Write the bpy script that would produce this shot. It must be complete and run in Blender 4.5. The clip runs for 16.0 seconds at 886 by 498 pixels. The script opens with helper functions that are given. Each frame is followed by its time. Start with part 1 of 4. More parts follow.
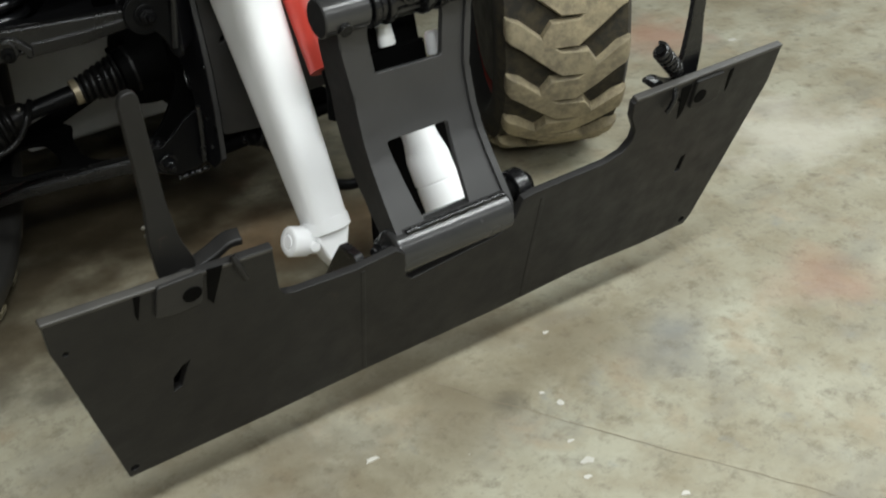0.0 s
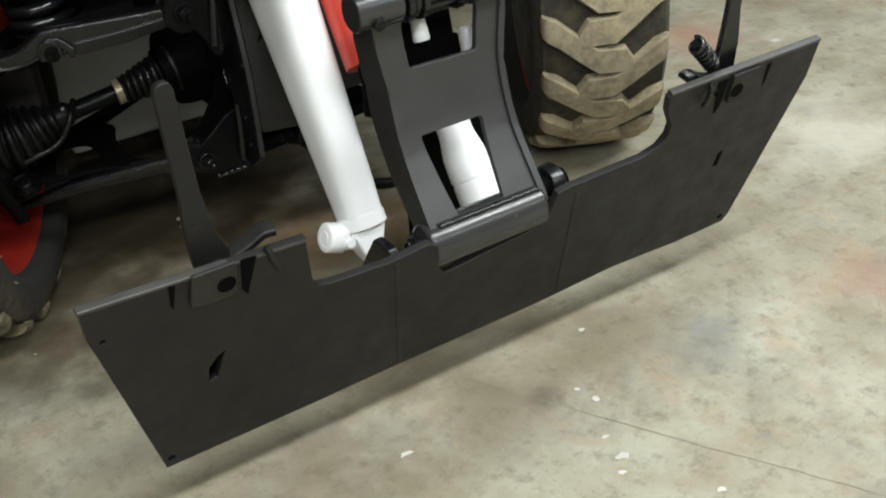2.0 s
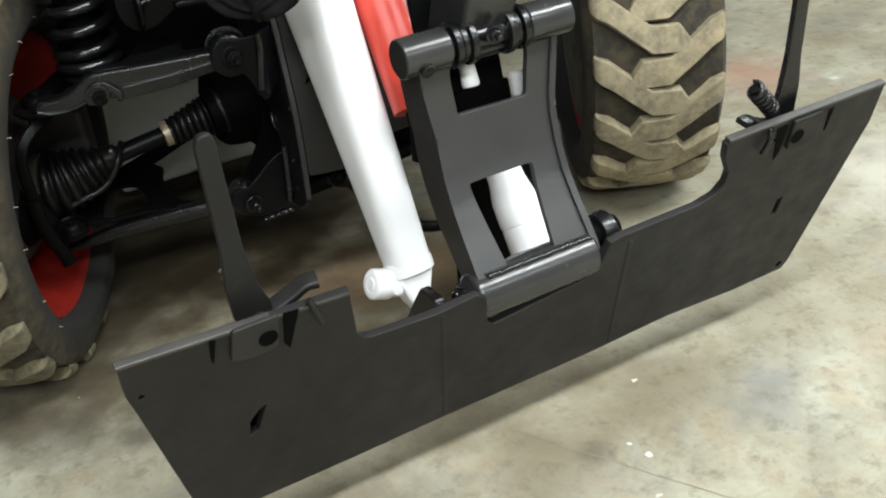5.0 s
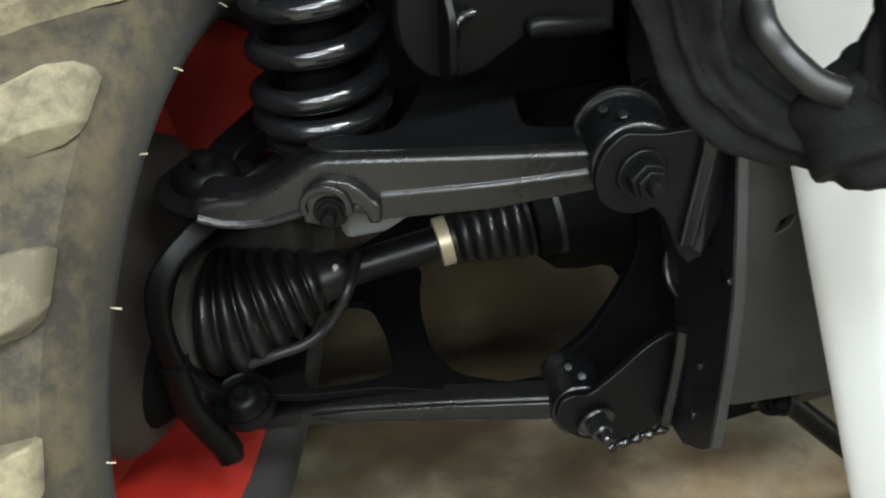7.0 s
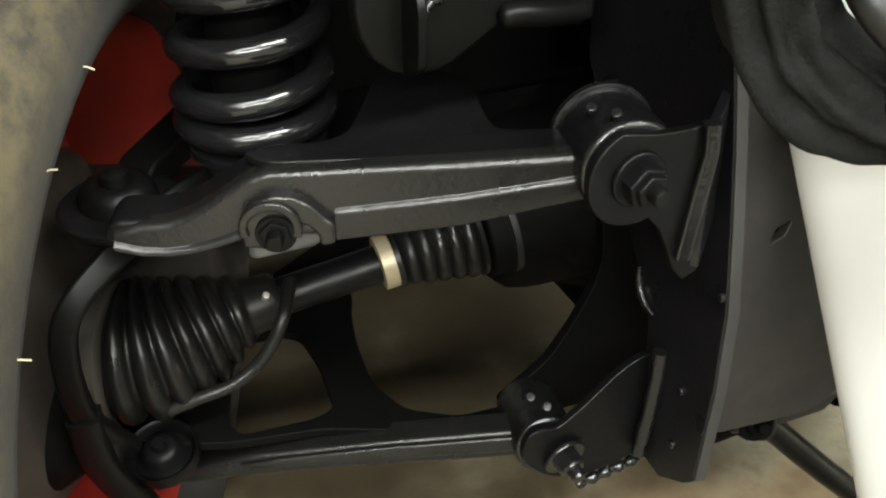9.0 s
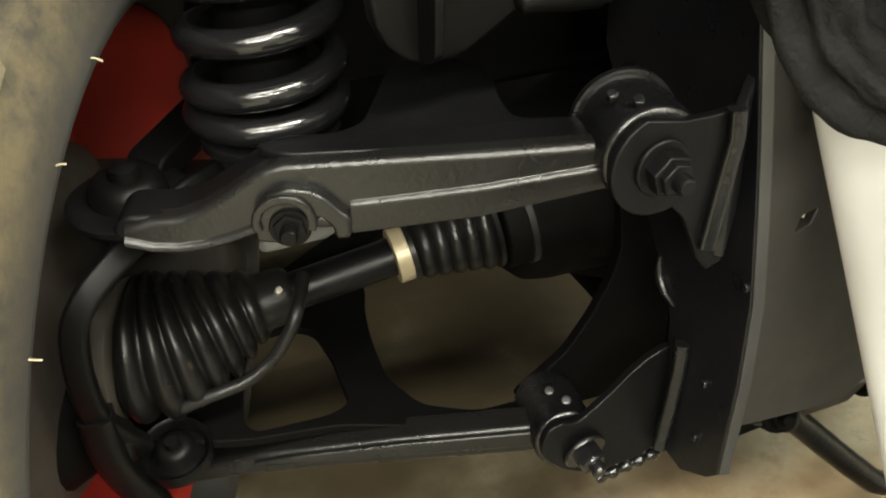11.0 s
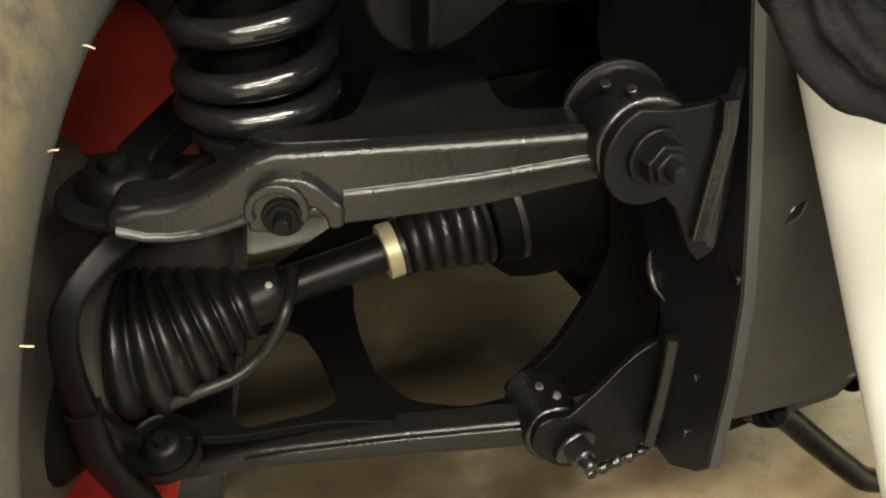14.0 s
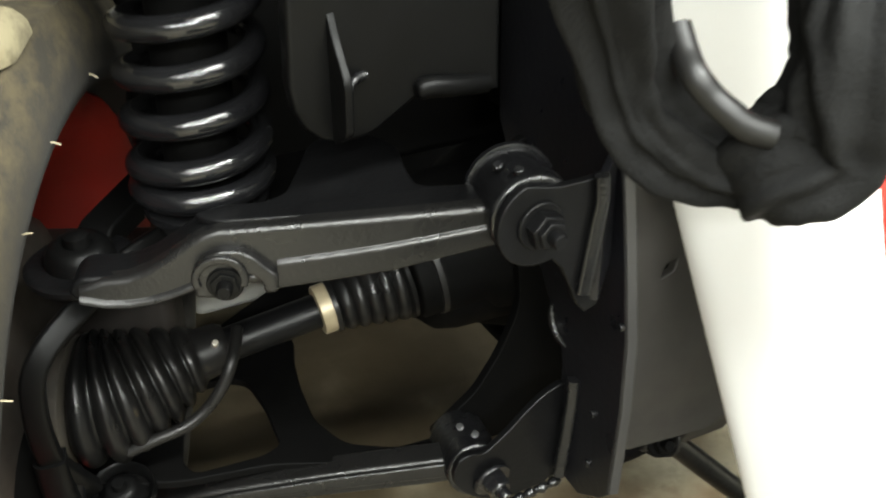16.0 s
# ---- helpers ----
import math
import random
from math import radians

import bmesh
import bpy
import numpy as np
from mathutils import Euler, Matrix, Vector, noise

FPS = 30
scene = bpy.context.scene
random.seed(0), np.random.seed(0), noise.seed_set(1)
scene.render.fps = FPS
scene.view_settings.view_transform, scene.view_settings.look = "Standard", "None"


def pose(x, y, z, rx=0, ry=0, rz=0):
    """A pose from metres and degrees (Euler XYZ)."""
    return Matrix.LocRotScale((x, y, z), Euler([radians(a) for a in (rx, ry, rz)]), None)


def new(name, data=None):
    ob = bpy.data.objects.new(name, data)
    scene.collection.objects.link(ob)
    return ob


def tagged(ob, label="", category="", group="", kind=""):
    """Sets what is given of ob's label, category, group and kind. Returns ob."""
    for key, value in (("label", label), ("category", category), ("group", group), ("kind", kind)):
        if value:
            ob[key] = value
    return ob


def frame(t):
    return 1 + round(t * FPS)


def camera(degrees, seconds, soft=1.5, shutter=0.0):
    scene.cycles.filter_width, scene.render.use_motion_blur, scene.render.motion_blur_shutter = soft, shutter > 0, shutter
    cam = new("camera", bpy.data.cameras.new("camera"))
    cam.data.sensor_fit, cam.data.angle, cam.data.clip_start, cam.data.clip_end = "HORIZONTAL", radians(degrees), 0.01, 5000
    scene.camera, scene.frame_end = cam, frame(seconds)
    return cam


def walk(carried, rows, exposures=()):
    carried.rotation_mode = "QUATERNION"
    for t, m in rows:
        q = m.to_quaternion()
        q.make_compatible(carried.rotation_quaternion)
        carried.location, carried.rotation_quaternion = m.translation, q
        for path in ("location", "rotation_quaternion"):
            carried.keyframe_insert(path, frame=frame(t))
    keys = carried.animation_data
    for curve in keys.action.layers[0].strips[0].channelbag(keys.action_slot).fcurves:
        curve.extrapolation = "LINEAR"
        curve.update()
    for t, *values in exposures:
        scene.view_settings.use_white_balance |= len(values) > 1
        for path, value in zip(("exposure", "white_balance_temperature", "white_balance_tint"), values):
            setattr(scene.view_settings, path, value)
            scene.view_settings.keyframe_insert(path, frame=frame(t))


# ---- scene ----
import collections
cam = camera(44.2, 16.0, soft=2.0, shutter=0.6)
ROWS = [  # seconds, place, turn
    (0.0, -0.7247, -1.0324, 1.0683, 58.34, 3.61, -34.70),
    (0.5, -0.6922, -1.0525, 1.0635, 59.61, 4.83, -34.03),
    (1.0, -0.7112, -1.0542, 1.0620, 59.91, 4.81, -33.16),
    (1.5, -0.7204, -1.0555, 1.0583, 59.45, 4.39, -33.24),
    (2.0, -0.7209, -1.0529, 1.0497, 59.05, 4.78, -32.61),
    (2.5, -0.7157, -1.0468, 1.0527, 58.84, 4.70, -32.51),
    (3.0, -0.7150, -1.0398, 1.0543, 58.88, 4.52, -31.99),
    (3.2, -0.7143, -1.0376, 1.0544, 59.43, 4.77, -31.69),
    (5.3, -0.6780, -1.0001, 1.0544, 60.86, 5.52, -29.62),
    (5.5, -0.6628, -0.9230, 1.0483, 60.81, 5.17, -29.34),
    (5.8, -0.6227, -0.7436, 1.0261, 59.62, 4.92, -29.98),
    (6.0, -0.6006, -0.5699, 0.9972, 56.39, 4.38, -29.58),
    (6.2, -0.5740, -0.4132, 0.9698, 55.42, 6.28, -28.52),
    (6.3, -0.5613, -0.3457, 0.9721, 55.76, 6.10, -27.09),
    (6.5, -0.5473, -0.2444, 0.9253, 58.39, 5.46, -23.79),
    (6.7, -0.5190, -0.1331, 0.9020, 58.93, 4.50, -18.85),
    (6.8, -0.5290, -0.0600, 0.8948, 57.66, 2.82, -18.72),
    (7.0, -0.5018, -0.0085, 0.8867, 56.57, 2.66, -16.55),
    (7.5, -0.5145, 0.0634, 0.8605, 57.62, 3.37, -20.91),
    (8.0, -0.5276, 0.0829, 0.8554, 59.05, 2.25, -22.91),
    (8.5, -0.5255, 0.0872, 0.8515, 58.63, 0.98, -22.95),
    (9.0, -0.5307, 0.0947, 0.8378, 57.07, 0.49, -23.09),
    (11.5, -0.5324, 0.1108, 0.8273, 56.40, 1.24, -23.26),
    (12.0, -0.5327, 0.1108, 0.8230, 55.99, 0.93, -23.45),
    (12.5, -0.5371, 0.1095, 0.8199, 56.26, 0.76, -23.52),
    (13.0, -0.5364, 0.1091, 0.8204, 56.42, 0.96, -23.53),
    (13.5, -0.5400, 0.1090, 0.8208, 56.76, 0.85, -23.69),
    (14.0, -0.5406, 0.1066, 0.8184, 57.27, 0.66, -23.95),
    (14.5, -0.5415, 0.1018, 0.8214, 57.56, 0.76, -24.28),
    (15.0, -0.5424, 0.0912, 0.8228, 58.08, 0.66, -24.64),
    (15.5, -0.5421, 0.0753, 0.8342, 59.46, 0.72, -25.92),
    (16.0, -0.5560, 0.0177, 0.8798, 59.91, 0.53, -26.81),
]
EXPO = [  # seconds, stops, kelvin, tint
    (0.0, -0.12, 6500, 10),
    (1.0, 0.09, 6500, 10),
    (3.2, 0.19, 6450, 10),
    (5.5, 0.52, 6400, 10),
    (6.4, 0.72, 6350, 9),
    (7.2, 1.70, 6250, 8),
    (8.0, 1.80, 6400, 8),
    (9.0, 1.86, 6900, 8),
    (12.0, 1.92, 7800, 8),
    (14.3, 1.94, 8100, 8),
    (15.4, 1.96, 6900, 8),
    (16.0, 1.98, 6800, 8),
]
walk(cam, [(t, pose(x, y, z, rx, ry, rz)) for t, x, y, z, rx, ry, rz in ROWS], EXPO)

# ---- light ----
def ceiling_lamp(name, x, y, z, sx, sy, watts, colour):
    data = bpy.data.lights.new(name, "AREA")
    data.shape, data.size, data.size_y, data.energy, data.color = "RECTANGLE", sx, sy, watts, colour
    ob = new(name, data)
    ob.matrix_world = pose(x, y, z)
    return ob


world = bpy.data.worlds.new("world")
scene.world = world
world.use_nodes = True
world.node_tree.nodes["Background"].inputs[0].default_value = (0.9, 0.95, 1.0, 1)
world.node_tree.nodes["Background"].inputs[1].default_value = 0.004
LAMP = (0.95, 1.0, 1.0)
LAMPS = [(-3.2, -2.0, 18, 0.2), (-1.5, -1.3, 42, 0.5), (0.3, -1.3, 88, 0.5), (2.1, -1.3, 82, 0.5), (3.9, -1.3, 82, 0.5), (3.6, 1.0, 48, 0.5),
         (-3.1, -3.7, 105, 0.3), (-1.3, -3.7, 120, 0.16), (0.6, -3.7, 45, 0.4), (2.4, -3.7, 28, 0.4)]  # place, watts, width
ROOM_H = 3.4
for lx, ly, w, wide in LAMPS:
    ceiling_lamp("tube_lamp", lx, ly, ROOM_H - 0.14, 1.5, wide, w, LAMP)


# ---- materials ----
def nodes(name):
    m = bpy.data.materials.new(name)
    m.use_nodes = True
    nt = m.node_tree
    return m, nt, nt.nodes["Principled BSDF"]


def ramp(nt, source, stops):
    r = nt.nodes.new("ShaderNodeValToRGB")
    r.color_ramp.elements[0].position, r.color_ramp.elements[0].color = stops[0][0], (*stops[0][1], 1)
    r.color_ramp.elements[1].position, r.color_ramp.elements[1].color = stops[-1][0], (*stops[-1][1], 1)
    for p, c in stops[1:-1]:
        e = r.color_ramp.elements.new(p)
        e.color = (*c, 1)
    nt.links.new(source, r.inputs[0])
    return r.outputs[0]


def noise_tex(nt, scale, detail=4.0, rough=0.55, coords=None, stretch=None):
    if coords is None:
        coords = nt.nodes.new("ShaderNodeNewGeometry").outputs["Position"]
    if stretch:
        mp = nt.nodes.new("ShaderNodeMapping")
        mp.inputs["Scale"].default_value = stretch
        nt.links.new(coords, mp.inputs[0])
        coords = mp.outputs[0]
    n = nt.nodes.new("ShaderNodeTexNoise")
    n.inputs["Scale"].default_value, n.inputs["Detail"].default_value, n.inputs["Roughness"].default_value = scale, detail, rough
    nt.links.new(coords, n.inputs["Vector"])
    return n.outputs["Fac"]


def mix(nt, fac, a, b):
    m = nt.nodes.new("ShaderNodeMix")
    m.data_type = "RGBA"
    for sock, v in ((m.inputs[0], fac), (m.inputs[6], a), (m.inputs[7], b)):
        if isinstance(v, (int, float)):
            sock.default_value = v
        elif isinstance(v, tuple):
            sock.default_value = (*v, 1)
        else:
            nt.links.new(v, sock)
    return m.outputs[2]


def bump(nt, shader, height, strength, distance):
    b = nt.nodes.new("ShaderNodeBump")
    b.inputs["Strength"].default_value, b.inputs["Distance"].default_value = strength, distance
    nt.links.new(height, b.inputs["Height"])
    nt.links.new(b.outputs[0], shader.inputs["Normal"])


def paint(name, dark, light, rough, grain=90.0, relief=0.0006, worn=None, metal=0.0, spec=0.5):
    """Brushed-on paint: two tones, uneven gloss, small relief, and worn spots where given."""
    m, nt, sh = nodes(name)
    big, fine = noise_tex(nt, 9.0, 5.0), noise_tex(nt, grain, 3.0)
    colour = ramp(nt, big, [(0.3, dark), (0.72, light)])
    if worn:
        spots = ramp(nt, noise_tex(nt, 34.0, 6.0, 0.7), [(0.66, (0, 0, 0)), (0.74, (1, 1, 1))])
        colour = mix(nt, spots, colour, worn)
    nt.links.new(colour, sh.inputs["Base Color"])
    lo, hi = rough
    nt.links.new(ramp(nt, noise_tex(nt, 26.0, 4.0), [(0.3, (lo,) * 3), (0.7, (hi,) * 3)]), sh.inputs["Roughness"])
    sh.inputs["Metallic"].default_value = metal
    sh.inputs["Specular IOR Level"].default_value = spec
    bump(nt, sh, fine, 0.35, relief)
    return m


black_gloss = paint("black_gloss_paint", (0.003, 0.003, 0.003375), (0.006, 0.006, 0.006375), (0.2, 0.32), 210, 0.0011, (0.018, 0.017, 0.016), 0.0, 0.48)
spring_paint = paint("wet_black_spring_paint", (0.0028, 0.0028, 0.00315), (0.0056, 0.0056, 0.00595), (0.12, 0.20), 120, 0.0006, (0.020, 0.019, 0.017), 0.0, 0.42)
# darker copy of the black paint, with the shade under the body put in
bump_paint = paint("dull_shaded_black", (0.00135, 0.00135, 0.00135), (0.002625, 0.002625, 0.002625), (0.30, 0.45), 150, 0.0005, (0.008, 0.0075, 0.007), 0.0, 0.1)
frame_paint = paint("black_frame_paint", (0.003, 0.003, 0.0037), (0.0056, 0.0056, 0.0066), (0.26, 0.4), 150, 0.0008, None, 0.0, 0.3)
cup_paint = paint("dull_black_paint", (0.001875, 0.001875, 0.002025), (0.00375, 0.00375, 0.003975), (0.28, 0.44), 200, 0.0009, (0.009, 0.0085, 0.008), 0.0, 0.15)
arm_paint = paint("black_arm_paint", (0.0034, 0.003315, 0.00323), (0.006375, 0.00612, 0.00595), (0.24, 0.36), 240, 0.0011, (0.016, 0.0145, 0.0125), 0.0, 0.36)
plate_paint = paint("satin_black_plate", (0.0062, 0.0058, 0.0054), (0.0105, 0.0097, 0.009), (0.42, 0.6), 130, 0.0006, (0.026, 0.018, 0.014), 0.0, 0.28)
pad_paint = paint("worn_black_pad", (0.012, 0.0115, 0.011), (0.020, 0.0185, 0.017), (0.45, 0.6), 110, 0.0006, (0.04, 0.03, 0.024), 0.0, 0.3)
lip_paint = paint("worn_plate_edge", (0.020, 0.0185, 0.0165), (0.045, 0.042, 0.037), (0.4, 0.55), 110, 0.0006, (0.16, 0.14, 0.11))
link_paint = paint("satin_black_link", (0.018, 0.01764, 0.01764), (0.0252, 0.02448, 0.02426), (0.36, 0.5), 110, 0.0005)
tube_paint = paint("satin_black_tube", (0.018, 0.018, 0.018), (0.028, 0.0275, 0.027), (0.16, 0.28), 150, 0.0005)
# near black: the deep shade between and behind parts is put into this colour
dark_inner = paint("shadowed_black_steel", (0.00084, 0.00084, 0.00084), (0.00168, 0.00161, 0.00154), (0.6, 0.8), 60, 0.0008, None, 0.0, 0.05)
grey_panel = paint("dusty_grey_panel", (0.00675, 0.00585, 0.004875), (0.0135, 0.01162, 0.0096), (0.5, 0.7), 60, 0.0006)
white_paint = paint("white_paint", (0.85, 0.85, 0.85), (0.89, 0.89, 0.89), (0.28, 0.4), 40, 0.0003)
red_paint = paint("red_paint", (0.50, 0.045, 0.03), (0.58, 0.06, 0.04), (0.3, 0.45), 50, 0.0003)
rim_red = paint("red_rim_paint", (0.16, 0.007, 0.004), (0.22, 0.013, 0.008), (0.35, 0.5), 50, 0.0004)
rubber = paint("black_rubber", (0.003, 0.003, 0.003), (0.00675, 0.006375, 0.006), (0.26, 0.44), 70, 0.0006, (0.050, 0.040, 0.024), 0.0, 0.22)
dusty_rubber = paint("dusty_rubber", (0.022, 0.019, 0.015), (0.055, 0.045, 0.03), (0.5, 0.7), 70, 0.0005)
hose_rubber = paint("grey_hose_rubber", (0.0048, 0.00464, 0.00448), (0.0096, 0.0092, 0.0088), (0.35, 0.5), 70, 0.0003, None, 0.0, 0.25)
dull_steel = paint("dull_steel", (0.20, 0.19, 0.16), (0.30, 0.28, 0.24), (0.35, 0.5), 90, 0.0003, None, 0.5)
steel = paint("bare_steel", (0.42, 0.40, 0.35), (0.55, 0.52, 0.46), (0.3, 0.45), 90, 0.0003, None, 0.8)
band_metal = paint("tan_steel_band", (0.24, 0.20, 0.13), (0.34, 0.28, 0.19), (0.35, 0.5), 90, 0.0003, None, 0.4)
whisker_mat = paint("rubber_whisker", (0.20, 0.17, 0.11), (0.28, 0.24, 0.16), (0.6, 0.7))
lamp_white = paint("lamp_housing", (0.75, 0.75, 0.74), (0.8, 0.8, 0.79), (0.4, 0.5))
# pale tone of the lit floor far under the loader
patch_grey = paint("pale_floor_patch", (0.36, 0.36, 0.345), (0.43, 0.43, 0.41), (0.45, 0.6), 50, 0.0004)
rust = paint("dark_rusty_casting", (0.007, 0.0052, 0.004), (0.015, 0.0105, 0.0075), (0.5, 0.7), 60, 0.001)
wall_paint = paint("workshop_wall", (0.20, 0.20, 0.185), (0.25, 0.247, 0.23), (0.6, 0.8), 30, 0.001)


def make_sleeve():
    m, nt, sh = nodes("black_fabric_sleeve")
    weave = noise_tex(nt, 420.0, 2.0)
    folds = noise_tex(nt, 22.0, 3.0)
    nt.links.new(ramp(nt, folds, [(0.3, (0.0015, 0.0015, 0.0015)), (0.7, (0.0038, 0.0038, 0.0037))]), sh.inputs["Base Color"])
    sh.inputs["Roughness"].default_value = 0.8
    sh.inputs["Specular IOR Level"].default_value = 0.15
    bump(nt, sh, mix(nt, 0.3, folds, weave), 0.7, 0.004)
    return m


def make_tyre(name, dust, dark, dark_inside=False):
    """Dusty rubber; below the shoulder the sidewall may turn near black."""
    m, nt, sh = nodes(name)
    big, fine = noise_tex(nt, 14.0, 6.0, 0.65), noise_tex(nt, 160.0, 3.0)
    spots = noise_tex(nt, 55.0, 5.0, 0.7)
    big = mix(nt, 0.55, big, spots)
    patchy = ramp(nt, big, [(0.43, dark), (0.50, tuple((a + b) / 2 for a, b in zip(dust, dark))), (0.58, dust)])
    if dark_inside:
        tc = nt.nodes.new("ShaderNodeTexCoord")
        flat = nt.nodes.new("ShaderNodeVectorMath")
        flat.operation = "MULTIPLY"
        flat.inputs[1].default_value = (0, 1, 1)
        nt.links.new(tc.outputs["Object"], flat.inputs[0])
        far = nt.nodes.new("ShaderNodeVectorMath")
        far.operation = "LENGTH"
        nt.links.new(flat.outputs[0], far.inputs[0])
        patchy = mix(nt, ramp(nt, far.outputs["Value"], [(0.262, (1, 1, 1)), (0.298, (0, 0, 0))]), patchy, (0.008, 0.0072, 0.006))
    info = nt.nodes.new("ShaderNodeObjectInfo")
    tone = ramp(nt, info.outputs["Random"], [(0.0, (0.86, 0.86, 0.86)), (1.0, (1.08, 1.06, 1.02))])
    mul = nt.nodes.new("ShaderNodeMix")
    mul.data_type, mul.blend_type = "RGBA", "MULTIPLY"
    mul.inputs[0].default_value = 1.0
    nt.links.new(patchy, mul.inputs[6])
    nt.links.new(tone, mul.inputs[7])
    nt.links.new(mul.outputs[2], sh.inputs["Base Color"])
    sh.inputs["Roughness"].default_value = 0.85
    bump(nt, sh, mix(nt, 0.4, big, fine), 0.5, 0.002)
    return m


def make_floor():
    m, nt, sh = nodes("stained_concrete")
    pos = nt.nodes.new("ShaderNodeNewGeometry").outputs["Position"]
    clouds, blotch, fine = noise_tex(nt, 3.4, 6.0, 0.62), noise_tex(nt, 10.0, 6.0, 0.66), noise_tex(nt, 90.0, 4.0, 0.7)
    base = ramp(nt, clouds, [(0.30, (0.175, 0.152, 0.098)), (0.5, (0.270, 0.253, 0.186)), (0.68, (0.325, 0.316, 0.245))])
    dirt = ramp(nt, blotch, [(0.46, (0, 0, 0)), (0.70, (0.7, 0.7, 0.7))])
    base = mix(nt, dirt, base, (0.180, 0.148, 0.092))
    grey = ramp(nt, noise_tex(nt, 4.3, 5.0, 0.6, pos, (1.0, 1.4, 1.0)), [(0.52, (0, 0, 0)), (0.68, (0.6, 0.6, 0.6))])
    base = mix(nt, grey, base, (0.16, 0.152, 0.128))
    speck = ramp(nt, fine, [(0.28, (0.62, 0.6, 0.56)), (0.42, (1, 1, 1)), (0.7, (1.05, 1.04, 1.02))])
    mul = nt.nodes.new("ShaderNodeMix")
    mul.data_type, mul.blend_type = "RGBA", "MULTIPLY"
    mul.inputs[0].default_value = 0.6
    nt.links.new(base, mul.inputs[6])
    nt.links.new(speck, mul.inputs[7])
    base = mul.outputs[2]
    grime = ramp(nt, noise_tex(nt, 27.0, 6.0, 0.72), [(0.51, (0, 0, 0)), (0.68, (0.65, 0.65, 0.65))])
    base = mix(nt, grime, base, (0.105, 0.085, 0.055))
    warm = ramp(nt, noise_tex(nt, 5.2, 5.0, 0.62, pos, (1.3, 1.0, 1.0)), [(0.56, (0, 0, 0)), (0.72, (0.5, 0.5, 0.5))])
    base = mix(nt, warm, base, (0.31, 0.235, 0.150))
    bluish = ramp(nt, noise_tex(nt, 17.0, 5.0, 0.68, pos, (1.0, 0.8, 1.0)), [(0.60, (0, 0, 0)), (0.74, (0.45, 0.45, 0.45))])
    base = mix(nt, bluish, base, (0.17, 0.185, 0.185))
    # old overspray and oil, plus painted shade: each has its place, size and colour
    for sx, sy, size, colour, amount in STAINS_AND_SHADE:
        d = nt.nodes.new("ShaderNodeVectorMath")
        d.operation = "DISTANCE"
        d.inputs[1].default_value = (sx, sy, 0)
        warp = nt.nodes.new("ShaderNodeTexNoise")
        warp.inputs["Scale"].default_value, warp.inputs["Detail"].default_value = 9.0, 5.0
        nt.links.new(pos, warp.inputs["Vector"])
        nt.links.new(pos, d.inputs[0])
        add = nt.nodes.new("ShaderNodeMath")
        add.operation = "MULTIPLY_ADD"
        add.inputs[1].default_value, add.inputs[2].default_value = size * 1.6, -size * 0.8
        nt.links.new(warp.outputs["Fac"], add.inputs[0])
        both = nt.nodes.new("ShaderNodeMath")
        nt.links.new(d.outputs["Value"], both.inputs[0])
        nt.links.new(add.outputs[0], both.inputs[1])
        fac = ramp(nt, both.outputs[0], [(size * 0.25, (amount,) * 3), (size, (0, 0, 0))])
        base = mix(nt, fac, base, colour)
    nt.links.new(base, sh.inputs["Base Color"])
    nt.links.new(ramp(nt, blotch, [(0.3, (0.5,) * 3), (0.7, (0.72,) * 3)]), sh.inputs["Roughness"])
    bump(nt, sh, mix(nt, 0.5, blotch, fine), 0.25, 0.002)
    return m


# last two colours: brown dirt with painted shade, and painted shade under the loader
RED_STAIN, BLUE_STAIN, OIL, PALE, DIRT_SHADE, UNDER_SHADE = (0.35, 0.175, 0.115), (0.16, 0.18, 0.195), (0.08, 0.068, 0.048), (0.50, 0.48, 0.41), (0.092, 0.066, 0.035), (0.036, 0.026, 0.0125)
STAINS_AND_SHADE = [(-0.35, 0.22, 0.30, DIRT_SHADE, 0.45), (0.0, 0.32, 0.26, DIRT_SHADE, 0.6), (-0.75, 0.10, 0.16, RED_STAIN, 0.4), (-0.30, 0.00, 0.16, DIRT_SHADE, 0.45), (-0.05, 0.03, 0.15, DIRT_SHADE, 0.5), (0.20, 0.07, 0.17, DIRT_SHADE, 0.45), (0.45, 0.10, 0.14, DIRT_SHADE, 0.3), (-0.45, -0.06, 0.12, DIRT_SHADE, 0.3), (0.66, -0.08, 0.12, RED_STAIN, 0.35), (1.24, 0.95, 0.16, RED_STAIN, 0.5), (0.30, -0.06, 0.09, BLUE_STAIN, 0.22),
          (0.36, -0.02, 0.06, BLUE_STAIN, 0.3), (0.03, 0.0, 0.035, OIL, 0.6), (-0.04, 0.7, 0.16, (0.36, 0.20, 0.10), 0.6),
          (0.12, 0.62, 0.14, (0.40, 0.24, 0.12), 0.5), (-0.30, 0.92, 0.035, OIL, 0.7), (0.02, 0.95, 0.07, RED_STAIN, 0.5),
          (-0.42, 0.55, 0.16, OIL, 0.5), (-0.75, 0.35, 0.10, OIL, 0.5), (1.05, 0.35, 0.22, PALE, 0.5),
